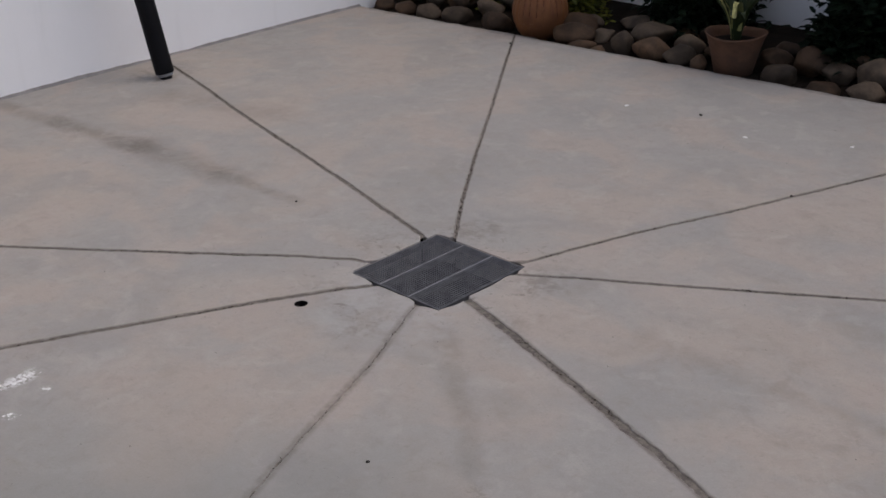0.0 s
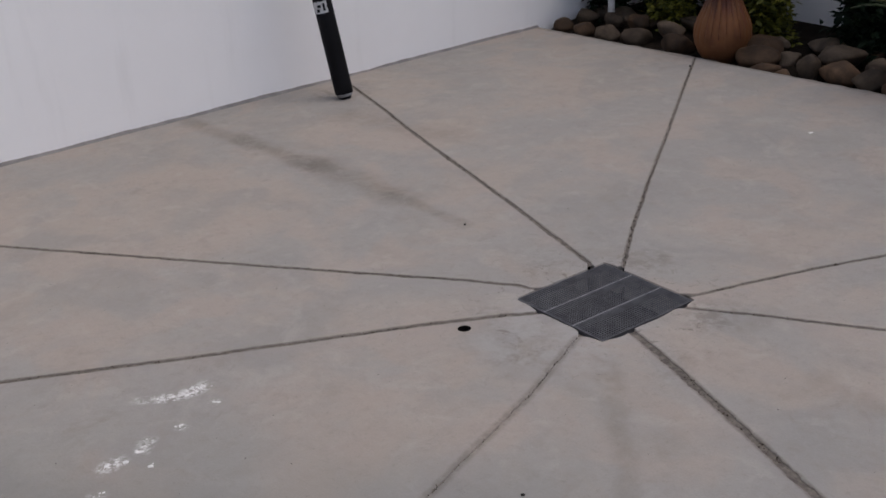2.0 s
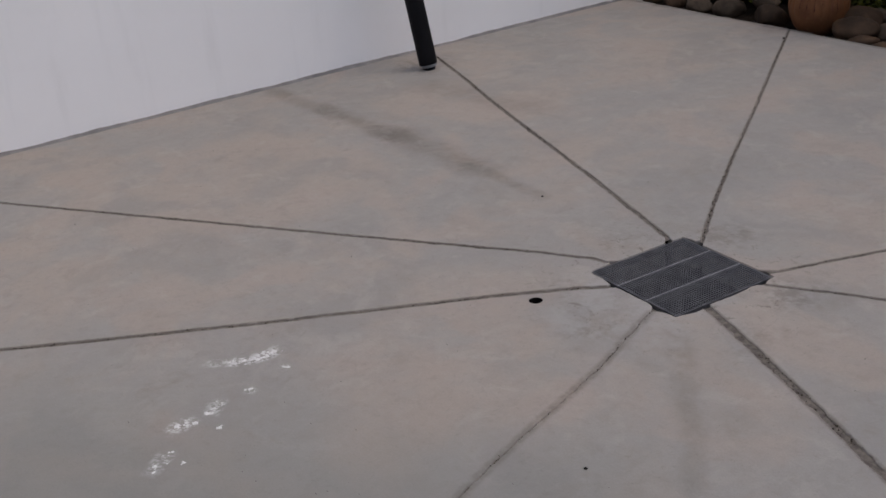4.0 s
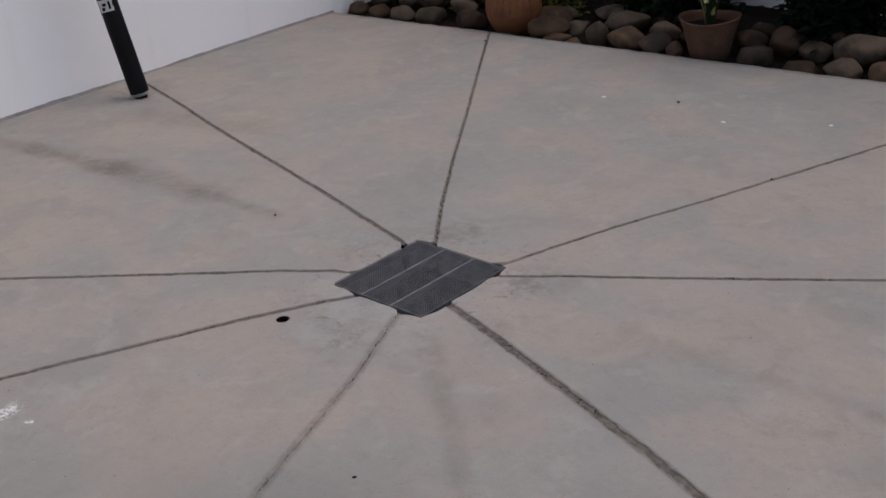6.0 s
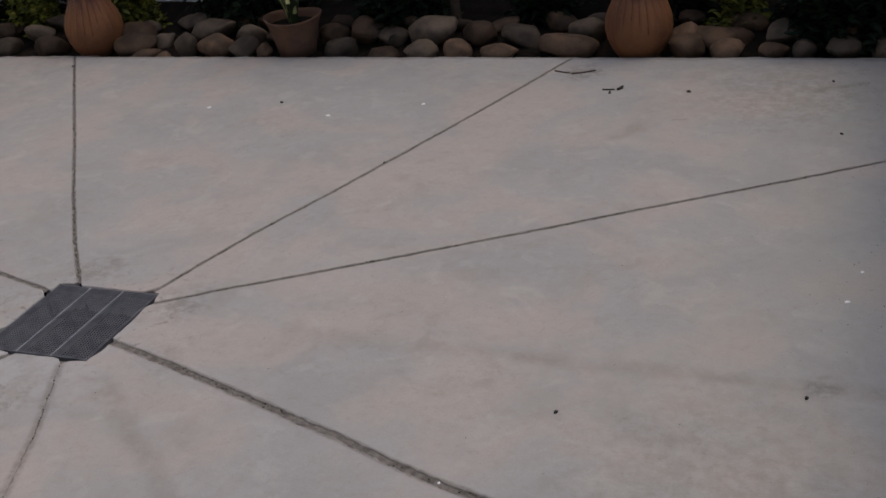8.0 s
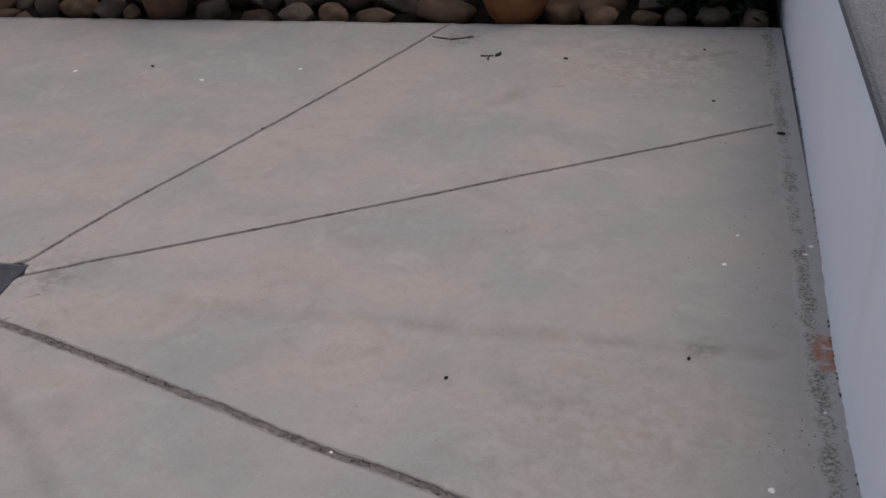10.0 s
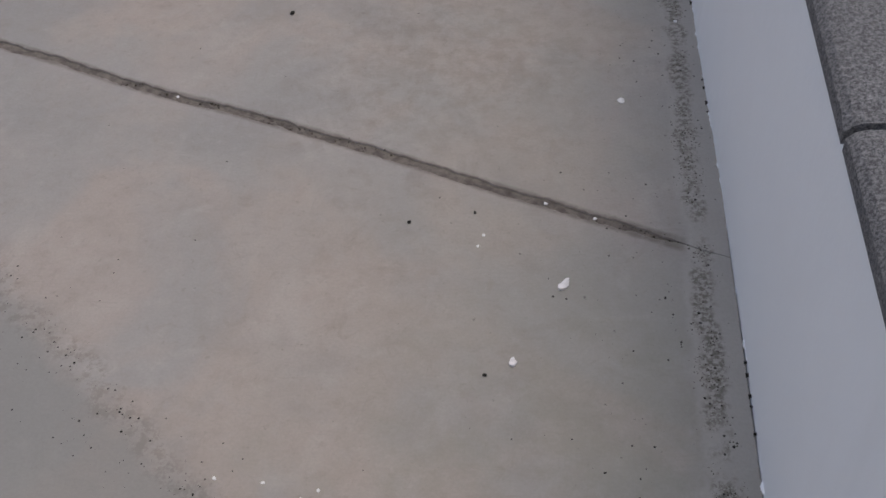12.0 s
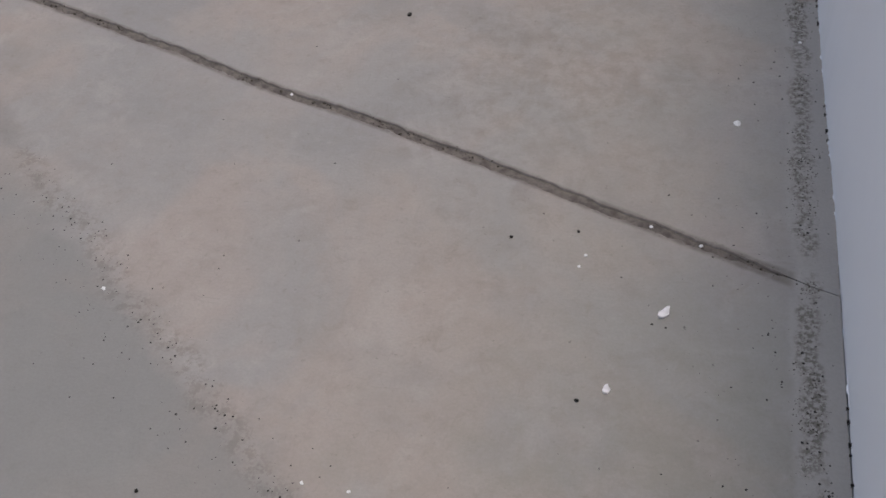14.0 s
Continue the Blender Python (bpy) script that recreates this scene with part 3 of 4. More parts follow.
def slab(points, hole=None):
    """A slab with the given outline, a worn arris, and a round hole where asked."""
    from_bm = bmesh.new()
    n = len(points)
    shrunk, worn = [], []
    for i, p in enumerate(points):
        way = points[(i + 1) % n] - points[i - 1]
        inward = Vector((-way.y, way.x)).normalized() if way.length > 1e-6 else Vector((0, 0))
        worn.append(0.12 if p.x > WIDTH - 0.10 else 1.0)  # the cuts stop short of the low wall
        shrunk.append(p + inward * 0.0026 * worn[-1])
    top = [from_bm.verts.new((p.x, p.y, 0.0)) for p in shrunk]
    mid = [from_bm.verts.new((p.x, p.y, -0.0024 * w)) for p, w in zip(points, worn)]
    low = [from_bm.verts.new((p.x, p.y, -0.10)) for p in points]
    flat = [[Vector((p.x, p.y, 0)) for p in shrunk]]
    verts = list(top)
    if hole:
        ring = [Vector((hole[0] + hole[2] * math.cos(-a * math.pi / 12), hole[1] + hole[2] * math.sin(-a * math.pi / 12), 0)) for a in range(24)]
        flat.append(ring)
        upper = [from_bm.verts.new(v) for v in ring]
        lower = [from_bm.verts.new((v.x, v.y, -0.10)) for v in ring]
        verts += upper
        for i in range(24):
            from_bm.faces.new((upper[i], upper[(i + 1) % 24], lower[(i + 1) % 24], lower[i]))
    for tri in tessellate_polygon(flat):
        try:
            f = from_bm.faces.new([verts[i] for i in tri])
            f.normal_update()
            if f.normal.z < 0:
                f.normal_flip()
        except ValueError:
            pass
    for i in range(n):
        j = (i + 1) % n
        from_bm.faces.new((mid[i], mid[j], top[j], top[i]))
        from_bm.faces.new((low[i], low[j], mid[j], mid[i]))
    return from_bm


# the bed of dirt in the cuts, with the drain's opening left free
bm = bmesh.new()
h = SIDE / 2 + 0.004
cx, cy = CENTRE
turned = Matrix.Rotation(TURN, 2)
pit_rim = []
for a in range(96):
    c, s = math.cos(-a * math.pi / 48), math.sin(-a * math.pi / 48)
    more = 0.014 + 0.006 * noise2(c * 9, s * 9, 13)
    pit_rim.append(CENTRE + turned @ Vector((c, s)) * (h / max(abs(c), abs(s)) + more))
loops = [[Vector((x, y, 0)) for x, y in ((0, -LENGTH), (WIDTH, -LENGTH), (WIDTH, 0), (0, 0))], [Vector((p.x, p.y, 0)) for p in pit_rim],
         [Vector((2.718 + 0.024 * math.cos(-a * math.pi / 8), -2.908 + 0.024 * math.sin(-a * math.pi / 8), 0)) for a in range(16)]]
verts = [bm.verts.new((p.x, p.y, -0.0036)) for loop in loops for p in loop]
for tri in tessellate_polygon(loops):
    f = bm.faces.new([verts[i] for i in tri])
    f.normal_update()
    if f.normal.z < 0:
        f.normal_flip()
floor = part("floor", bm, JOINT)
tagged(floor, "grey-beige concrete courtyard floor with radiating saw cuts", "floor", kind="structure")
for k in range(8):
    points = outline(k, (k + 1) % 8)
    part("concrete_panel", slab(points, (2.718, -2.908, 0.021) if k == 5 else None), CONCRETE, floor)

# drain pit under the grating, its deep shade painted as black walls
bm = bmesh.new()
box(bm, (-h - 0.03, -h - 0.03, -0.36), (h + 0.03, h + 0.03, -0.0045))
bmesh.ops.delete(bm, geom=[f for f in bm.faces if f.calc_center_median().z > -0.02], context="FACES")
ob = part("drain_pit", bm, PIT)
ob.matrix_basis = pose(cx, cy, 0, 0, 0, math.degrees(TURN))
tagged(ob, "drain pit below the grating, shade painted black", "drain", kind="structure")

# pipe end in the small round hole, lined with the same shade black
bm = bmesh.new()
rings = lathe(bm, [(0.0212, -0.0015), (0.0206, -0.0015), (0.0204, -0.09)], 24)
bm.faces.new(rings[-1])
ob = part("pipe_socket", bm, PIT)
ob.location = (2.718, -2.908, 0)
tagged(ob, "small round dark pipe hole in the concrete", "pipe hole")

# the grating: three panels side by side
grating = empty("drain_grating", (cx, cy, -0.003), (0, 0, math.degrees(TURN)))
tagged(grating, "square dark steel drain grating of three panels", "drain grating")


def grating_frame(w, l):
    bm = bmesh.new()
    for x in (-w / 2 + 0.002, w / 2 - 0.002):
        box(bm, (x - 0.002, -l / 2, -0.022), (x + 0.002, l / 2, 0.0))
    for y in (-l / 2 + 0.002, l / 2 - 0.002):
        box(bm, (-w / 2 + 0.004, y - 0.002, -0.022), (w / 2 - 0.004, y + 0.002, 0.0))
    return bm


def grating_bars(w, l):
    bm = bmesh.new()
    n = 13
    for i in range(1, n):
        x = -w / 2 + w * i / n
        box(bm, (x - 0.0012, -l / 2 + 0.004, -0.0025), (x + 0.0012, l / 2 - 0.004, 0.0))
    n = 39
    for i in range(1, n):
        y = -l / 2 + l * i / n
        box(bm, (-w / 2 + 0.004, y - 0.0012, -0.0028), (w / 2 - 0.004, y + 0.0012, -0.0006))
    return bm


pw = SIDE / 3 - 0.0015
for i in (-1, 0, 1):
    panel = empty("grating_panel", (i * SIDE / 3, 0, 0.001 * i))
    panel.parent = grating
    part("panel_frame", grating_frame(pw, SIDE - 0.004), STEEL, panel)
    tagged(part("bar_mesh", grating_bars(pw, SIDE - 0.004), STEEL, panel), kind="stuff")
    if i < 1:
        bm = bmesh.new()
        box(bm, (pw / 2 - 0.0024, -SIDE / 2 + 0.004, 0.0001), (pw / 2, SIDE / 2 - 0.004, 0.0016))
        part("seam_strip", bm, BRIGHT_STEEL, panel, "worn bright steel seam")

# coping stones of the low wall
cut_at = -3.878
length = 3.0
k = 0
y = cut_at - length
while y < BED - 0.02:
    y1 = min(y + length, BED)
    if y1 > -LENGTH:
        bm = bmesh.new()
        lo = max(y, -LENGTH)
        n, xs = 110, (0.0, 0.010, 0.022, 0.05, 0.12, 0.2, 0.27, 0.335, 0.345)
        loops = []
        for i in range(n + 1):
            yy = lo + 0.006 + (y1 - lo - 0.012) * i / n
            drop = 0.007 if i in (0, n) else 0.0
            row = [bm.verts.new((0, yy, -0.008))]
            for j, x in enumerate(xs):
                z = 0.030 + 0.004 * min(1, x / 0.03) - 0.012 * max(0, 1 - x / 0.02) ** 2 - 0.012 * max(0, 1 - (0.345 - x) / 0.02) ** 2
                z += 0.0022 * noise2(yy * 22, x * 30 + k, 3) - drop
                row.append(bm.verts.new((x + 0.0015 * noise2(yy * 16, k, 5) * (j < 3), yy, z)))
            row.append(bm.verts.new((0.345, yy, -0.008)))
            loops.append(row)
        for a, b in zip(loops, loops[1:]):
            for j in range(len(a) - 1):
                bm.faces.new((a[j], b[j], b[j + 1], a[j + 1]))
            bm.faces.new((a[-1], b[-1], b[0], a[0]))
        bm.faces.new(loops[0])
        bm.faces.new(list(reversed(loops[-1])))
        stone = part("coping_stone", bm, COPING, low_wall, "dark grey granular coping stone")
        stone.location = (WIDTH - 0.004, 0, 0.677)
    y += length
    k += 1


# ---- things by the tall wall ----
def leaning_pole():
    thing = empty("leaning_pole", (0.350, -1.700, 0.0), (3.0, -10.0, 0))
    bm = bmesh.new()
    lathe(bm, [(0.0, 0.0265), (0.045, 0.0265), (0.0470, 0.029), (0.0475, 0.06), (0.0470, 1.2), (0.0475, 2.1), (0.046, 2.12), (0.0, 2.125)], 36)
    bmesh.ops.remove_doubles(bm, verts=bm.verts, dist=1e-5)
    smooth(part("tube", bm, BLACK, thing))
    bm = bmesh.new()
    lathe(bm, [(0.0, 0.010), (0.034, 0.010), (0.040, 0.014), (0.0405, 0.0262), (0.0, 0.0262)], 36)
    bmesh.ops.remove_doubles(bm, verts=bm.verts, dist=1e-5)
    smooth(part("end_ring", bm, END_CAP, thing, "scuffed pale plastic end ring"))
    # black foot stands in for the dark shadow below the ring
    bm = bmesh.new()
    lathe(bm, [(0.0, -0.003), (0.030, -0.003), (0.032, 0.0098), (0.0, 0.0098)], 36)
    bmesh.ops.remove_doubles(bm, verts=bm.verts, dist=1e-5)
    smooth(part("foot", bm, BLACK, thing))
    bm = bmesh.new()
    grid = []
    for i in range(15):
        a = radians(-62 + 92 * i / 14 - 38)
        grid.append([bm.verts.new((0.0483 * math.cos(a), 0.0483 * math.sin(a), z + 0.004 * noise2(i * 0.7, z * 9, 2))) for z in (0.445, 0.475, 0.505)])
    for a, b in zip(grid, grid[1:]):
        for j in range(2):
            bm.faces.new((a[j], b[j], b[j + 1], a[j + 1]))
    sticker = part("sticker", bm, STICKER, thing, "torn pale sticker round the tube")
    for n, (a0, a1, z0, z1) in enumerate(((-78, -58, 0.452, 0.468), (-70, -46, 0.474, 0.488), (-36, -22, 0.456, 0.494), (-12, 2, 0.470, 0.480))):
        bm = bmesh.new()
        cols = []
        for i in range(5):
            a = radians(a0 + (a1 - a0) * i / 4)
            cols.append([bm.verts.new((0.0490 * math.cos(a), 0.0490 * math.sin(a), z)) for z in (z0, z1)])
        for a, b in zip(cols, cols[1:]):
            bm.faces.new((a[0], b[0], b[1], a[1]))
        part("print_bar", bm, BLACK, sticker)
    return tagged(thing, "black plastic tube leaning on the white wall", "pole")


leaning_pole()


# ---- the planting bed ----
def fluted_vase(x, y, turn):
    thing = empty("fluted_vase", (x, y, -0.035), (0, 0, turn))
    bm = bmesh.new()
    outer = [(0.0, 0.0), (0.085, 0.0), (0.098, 0.006), (0.128, 0.045), (0.148, 0.095), (0.157, 0.140), (0.154, 0.185), (0.138, 0.235), (0.114, 0.285), (0.094, 0.335),
             (0.081, 0.380), (0.075, 0.420), (0.076, 0.450), (0.090, 0.478), (0.103, 0.495)]
    inner = [(0.094, 0.497), (0.076, 0.470), (0.066, 0.430), (0.072, 0.370), (0.108, 0.270), (0.140, 0.170), (0.0, 0.03)]
    lathe(bm, outer + inner, 192, 24, 0.008, 0.13, 0.46)
    bmesh.ops.remove_doubles(bm, verts=bm.verts, dist=1e-5)
    smooth(part("body", bm, TERRACOTTA, thing))
    # dark glaze run down the flutes
    bm = bmesh.new()
    rnd = random.Random(int(x * 100))
    for k in range(24):
        a0 = 2 * math.pi * k / 24
        low = rnd.uniform(0.13, 0.30)
        strip = []
        for q in range(12):
            z = 0.455 - (0.455 - low) * q / 11
            for (r0, z0), (r1, z1) in zip(outer[1:], outer[2:]):
                if z0 <= z <= z1:
                    r = r0 + (r1 - r0) * (z - z0) / max(1e-6, z1 - z0)
            fade = max(0.0, min(1.0, (z - 0.13) / 0.05, (0.46 - z) / 0.03))
            r = r - 0.008 * fade + 0.0016
            w = 0.0085 * (1 - 0.75 * q / 11) / r
            strip.append([bm.verts.new((r * math.cos(a0 + s * w), r * math.sin(a0 + s * w), z)) for s in (-1, 1)])
        for p, q in zip(strip, strip[1:]):
            bm.faces.new((p[0], q[0], q[1], p[1]))
    tagged(part("glaze_run", bm, GLAZE, thing, "dark red-brown glaze run down the flutes"), kind="stuff")
    return tagged(thing, "orange terracotta vase with fluted shoulder among stones", "vase", "terracotta vases")


fluted_vase(1.290, 0.155, 0)
fluted_vase(4.262, 0.135, 40)


def flower_pot(x, y):
    thing = empty("flower_pot", (x, y, -0.035), (0, 0, 15))
    bm = bmesh.new()
    lathe(bm, [(0.0, 0.0), (0.088, 0.0), (0.094, 0.006), (0.107, 0.060), (0.121, 0.120), (0.135, 0.168), (0.147, 0.196), (0.152, 0.205), (0.149, 0.210),
               (0.142, 0.206), (0.132, 0.185), (0.124, 0.150)], 56)
    for v in bm.verts:  # a rim that sags between two high spots
        if v.co.z > 0.19:
            v.co.z += 0.007 * math.cos(2 * math.atan2(v.co.y, v.co.x)) - 0.003
    bmesh.ops.remove_doubles(bm, verts=bm.verts, dist=1e-5)
    smooth(part("pot", bm, PLAIN_CLAY, thing))
    bm = bmesh.new()
    rings = lathe(bm, [(0.1255, 0.160), (0.09, 0.168), (0.03, 0.172)], 40)
    bm.faces.new(rings[-1])
    part("potting_soil", bm, SOIL, thing)
    return tagged(thing, "plain brown clay flower pot holding a strap-leaved plant", "flower pot")


flower_pot(2.495, 0.150)


def strap(length, width, bend, curl):
    """One long arching leaf with a folded midrib, from the origin along +x and up."""
    bm = bmesh.new()
    rows = []
    n = 9
    a, x, z = radians(82), 0.0, 0.0
    for i in range(n + 1):
        t = i / n
        w = width * (0.35 + 0.65 * math.sin(math.pi * min(1, t * 0.75 + 0.12))) * (1 - t ** 4)
        rows.append([bm.verts.new((x - 0.3 * w, -w, z + 0.35 * w)), bm.verts.new((x, curl * t * t, z)), bm.verts.new((x - 0.3 * w, w, z + 0.35 * w))])
        x += math.cos(a) * length / n
        z += math.sin(a) * length / n
        a -= radians(bend) / n
    for p, q in zip(rows, rows[1:]):
        bm.faces.new((p[0], p[1], q[1], q[0]))
        bm.faces.new((p[1], p[2], q[2], q[1]))
    return bm


def strap_plant(x, y, z):
    thing = empty("strap_leaf_plant", (x, y, z))
    rnd = random.Random(4)
    for i in range(17):
        a = 360 * i / 17 * 2.4 + rnd.uniform(-14, 14)
        pale = i == 5
        leaf = part("leaf", strap(rnd.uniform(0.32, 0.62), rnd.uniform(0.016, 0.026), rnd.uniform(40, 120), rnd.uniform(-0.05, 0.05)), PALE_LEAF if pale else STRAP_LEAF, thing, "pale yellowing leaf" if pale else "")
        smooth(leaf).matrix_basis = pose(0.025 * math.cos(radians(a)), 0.025 * math.sin(radians(a)), 0.0, 0, 0, a)
    leaf = part("leaf", strap(0.40, 0.018, 130, 0.02), PALE_LEAF, thing, "pale yellowing leaf")
    smooth(leaf).matrix_basis = pose(0.03, -0.03, 0.05, 0, 0, -70)
    return tagged(thing, "green strap-leaved plant growing in a clay pot", "plant")


strap_plant(2.495, 0.150, 0.134)


def stake(x, y):
    thing = empty("garden_post", (x, y, -0.05), (0, 1.2, 0))
    bm = bmesh.new()
    lathe(bm, [(0.0, 0.0), (0.021, 0.0), (0.0215, 0.02), (0.0205, 0.24), (0.0215, 0.245), (0.0215, 0.26), (0.020, 0.265), (0.0200, 1.5), (0.0, 1.505)], 20)
    bmesh.ops.remove_doubles(bm, verts=bm.verts, dist=1e-5)
    smooth(part("tube", bm, POST_PAINT, thing))
    return tagged(thing, "thin weathered white post standing among the stones", "post")


stake(0.372, 0.262)


def leaf_shape(bm, where, turn, length, width, fold):
    """A pointed leaf of six faces, folded along its midrib."""
    spine = [(0, 0), (0.3, 0.0), (0.68, 0.01), (1.0, -0.06)]
    wide = [0.12, 0.95, 0.8]
    mid = [bm.verts.new(where + turn @ Vector((s * length, 0, d * length))) for s, d in spine]
    left = [bm.verts.new(where + turn @ Vector((spine[i][0] * length, w * width / 2, spine[i][1] * length + fold * w * width))) for i, w in enumerate(wide)]
    right = [bm.verts.new(where + turn @ Vector((spine[i][0] * length, -w * width / 2, spine[i][1] * length + fold * w * width))) for i, w in enumerate(wide)]
    for edge, flip in ((left, False), (right, True)):
        for quad in ((mid[0], mid[1], edge[1], edge[0]), (mid[1], mid[2], edge[2], edge[1])):
            bm.faces.new(tuple(reversed(quad)) if flip else quad)
        tri = (mid[2], mid[3], edge[2])
        bm.faces.new(tuple(reversed(tri)) if flip else tri)


def shrub(name, x, y, spread, height, leaves, size, material, label, seed, low=0.0):
    """Several bent stems with twigs, and leaves set along the twigs."""
    rnd = random.Random(seed)
    thing = empty(name, (x, y, -0.02))
    foliage = bmesh.new()
    stems = 7
    per = leaves // (stems * 7)
    for s in range(stems):
        bm = bmesh.new()
        a = 2 * math.pi * (s + rnd.random() * 0.6) / stems
        lean = spread * rnd.uniform(0.25, 0.85)
        tall = height * rnd.uniform(0.72, 1.0)
        path = []
        for i in range(9):
            t = i / 8
            path.append(Vector((math.cos(a) * lean * t ** 1.3 + 0.02 * noise2(t * 3, s, seed), math.sin(a) * lean * t ** 1.3 + 0.02 * noise2(t * 3, s + 5, seed), tall * t)))
        tube(bm, path, 0.009, 0.003)
        for b in range(7):
            t = 0.02 + 0.96 * ((b + rnd.random()) / 7) ** 1.5
            base = path[min(8, int(t * 8))]
            ta = rnd.uniform(0, 2 * math.pi)
            out = Vector((math.cos(ta), math.sin(ta), rnd.uniform(-0.1, 0.7))).normalized() * spread * rnd.uniform(0.40, 0.95)
            twig = [base, base + out * 0.5 + Vector((0, 0, 0.02)), base + out]
            tube(bm, twig, 0.0035, 0.0015)
            for _ in range(per):
                q = rnd.uniform(0.15, 1.05)
                spot = base + out * q + Vector((rnd.gauss(0, 1), rnd.gauss(0, 1), rnd.gauss(0, 1))) * size * 0.75
                spot.z = max(spot.z, 0.03)
                spot.x = min(max(spot.x, 0.03 - x), 5.42 - x)
                spot.y = min(spot.y, 1.01 - y)
                turn = Euler((rnd.uniform(-0.8, 0.8), rnd.uniform(-0.7, 0.5), rnd.uniform(0, 6.28))).to_matrix()
                k = size * rnd.uniform(0.7, 1.3)
                leaf_shape(foliage, spot, turn, k, k * rnd.uniform(0.42, 0.6), rnd.uniform(0.1, 0.35))
        part("stem", bm, BARK, thing)
    part("foliage", foliage, material, thing)
    return tagged(thing, label, "shrub", "shrubs of the bed")


def tube(bm, path, r0, r1, sides=6):
    rings = []
    n = len(path) - 1
    for i, p in enumerate(path):
        way = (path[min(n, i + 1)] - path[max(0, i - 1)]).normalized()
        u = way.orthogonal().normalized()
        v = way.cross(u)
        r = r0 + (r1 - r0) * i / n
        rings.append([bm.verts.new(p + (u * math.cos(2 * math.pi * k / sides) + v * math.sin(2 * math.pi * k / sides)) * r) for k in range(sides)])
    for a, b in zip(rings, rings[1:]):
        for k in range(sides):
            bm.faces.new((a[k], a[(k + 1) % sides], b[(k + 1) % sides], b[k]))


YELLOW = "bushy shrub with small yellow-green leaves in the bed"
DARK = "dense dark green broad-leaved shrub in the bed"
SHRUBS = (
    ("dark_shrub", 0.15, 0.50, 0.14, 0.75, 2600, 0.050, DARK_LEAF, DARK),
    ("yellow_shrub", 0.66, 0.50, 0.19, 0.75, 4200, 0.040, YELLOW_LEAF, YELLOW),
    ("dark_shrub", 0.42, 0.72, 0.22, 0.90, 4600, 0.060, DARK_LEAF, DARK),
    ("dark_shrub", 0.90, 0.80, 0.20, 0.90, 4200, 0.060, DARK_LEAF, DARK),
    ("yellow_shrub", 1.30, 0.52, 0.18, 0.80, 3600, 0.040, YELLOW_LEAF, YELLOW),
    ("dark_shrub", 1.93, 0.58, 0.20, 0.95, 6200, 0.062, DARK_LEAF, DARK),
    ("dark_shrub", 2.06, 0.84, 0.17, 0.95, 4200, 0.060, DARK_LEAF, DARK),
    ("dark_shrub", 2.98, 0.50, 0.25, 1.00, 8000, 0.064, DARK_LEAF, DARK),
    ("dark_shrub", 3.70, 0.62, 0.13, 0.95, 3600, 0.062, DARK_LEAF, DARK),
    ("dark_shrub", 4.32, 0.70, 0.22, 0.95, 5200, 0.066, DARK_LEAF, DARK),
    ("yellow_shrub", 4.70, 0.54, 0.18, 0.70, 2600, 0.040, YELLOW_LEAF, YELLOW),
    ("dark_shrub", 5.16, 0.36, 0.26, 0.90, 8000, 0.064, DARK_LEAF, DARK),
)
for n, (name, x, y, spread, height, count, size, material, label) in enumerate(SHRUBS):
    shrub(name, x, y, spread, height, count, size, material, label, 11 + n)


def sapling(x, y):
    thing = empty("sapling", (x, y, -0.03))
    bm = bmesh.new()
    tube(bm, [Vector((0.012 * noise2(z * 2.2, 1, 8), 0.012 * noise2(z * 2.2, 4, 8), z)) for z in (0.0, 0.06, 0.15, 0.3, 0.5, 0.75, 1.0, 1.2)], 0.026, 0.014, 10)
    smooth(part("trunk", bm, BARK, thing))
    return tagged(thing, "slender brown sapling trunk rising among the stones", "sapling")


sapling(3.27, 0.47)


def boulder(x, y, w, d, h, seed, turn, lift=0.0, lean=8):
    """A water-worn stone: an uneven flattened ball with two or three planed sides."""
    rnd = random.Random(seed)
    bm = bmesh.new()
    bmesh.ops.create_icosphere(bm, subdivisions=3, radius=1.0)
    planes = [(Vector((rnd.gauss(0, 1), rnd.gauss(0, 1), rnd.gauss(0, 0.8))).normalized(), rnd.uniform(0.62, 0.84)) for _ in range(7)]
    shift = Vector((rnd.uniform(0, 90), rnd.uniform(0, 90), 0))
    for v in bm.verts:
        p = v.co.copy()
        p *= 1 + 0.26 * noise.noise(p * 0.9 + shift) + 0.07 * noise.noise(p * 2.6 + shift)
        for way, far in planes:
            over = p.dot(way) - far
            if over > 0:
                p -= way * over * 0.82
        v.co = Vector((p.x * w / 2, p.y * d / 2, p.z * h / 2))
    brown = rnd.random() < 0.6
    ob = smooth(part("river_stone", bm, STONE if brown else GREY_STONE))
    lowest = min(v.co.z for v in ob.data.vertices)
    ob.matrix_basis = pose(x, y, -0.045 - lowest * 0.86 + lift, rnd.uniform(-lean, lean), rnd.uniform(-lean, lean), turn)
    return tagged(ob, "rounded brown river stone edging the planting bed" if brown else "rounded grey river stone edging the planting bed", "stone", "stones of the bed")


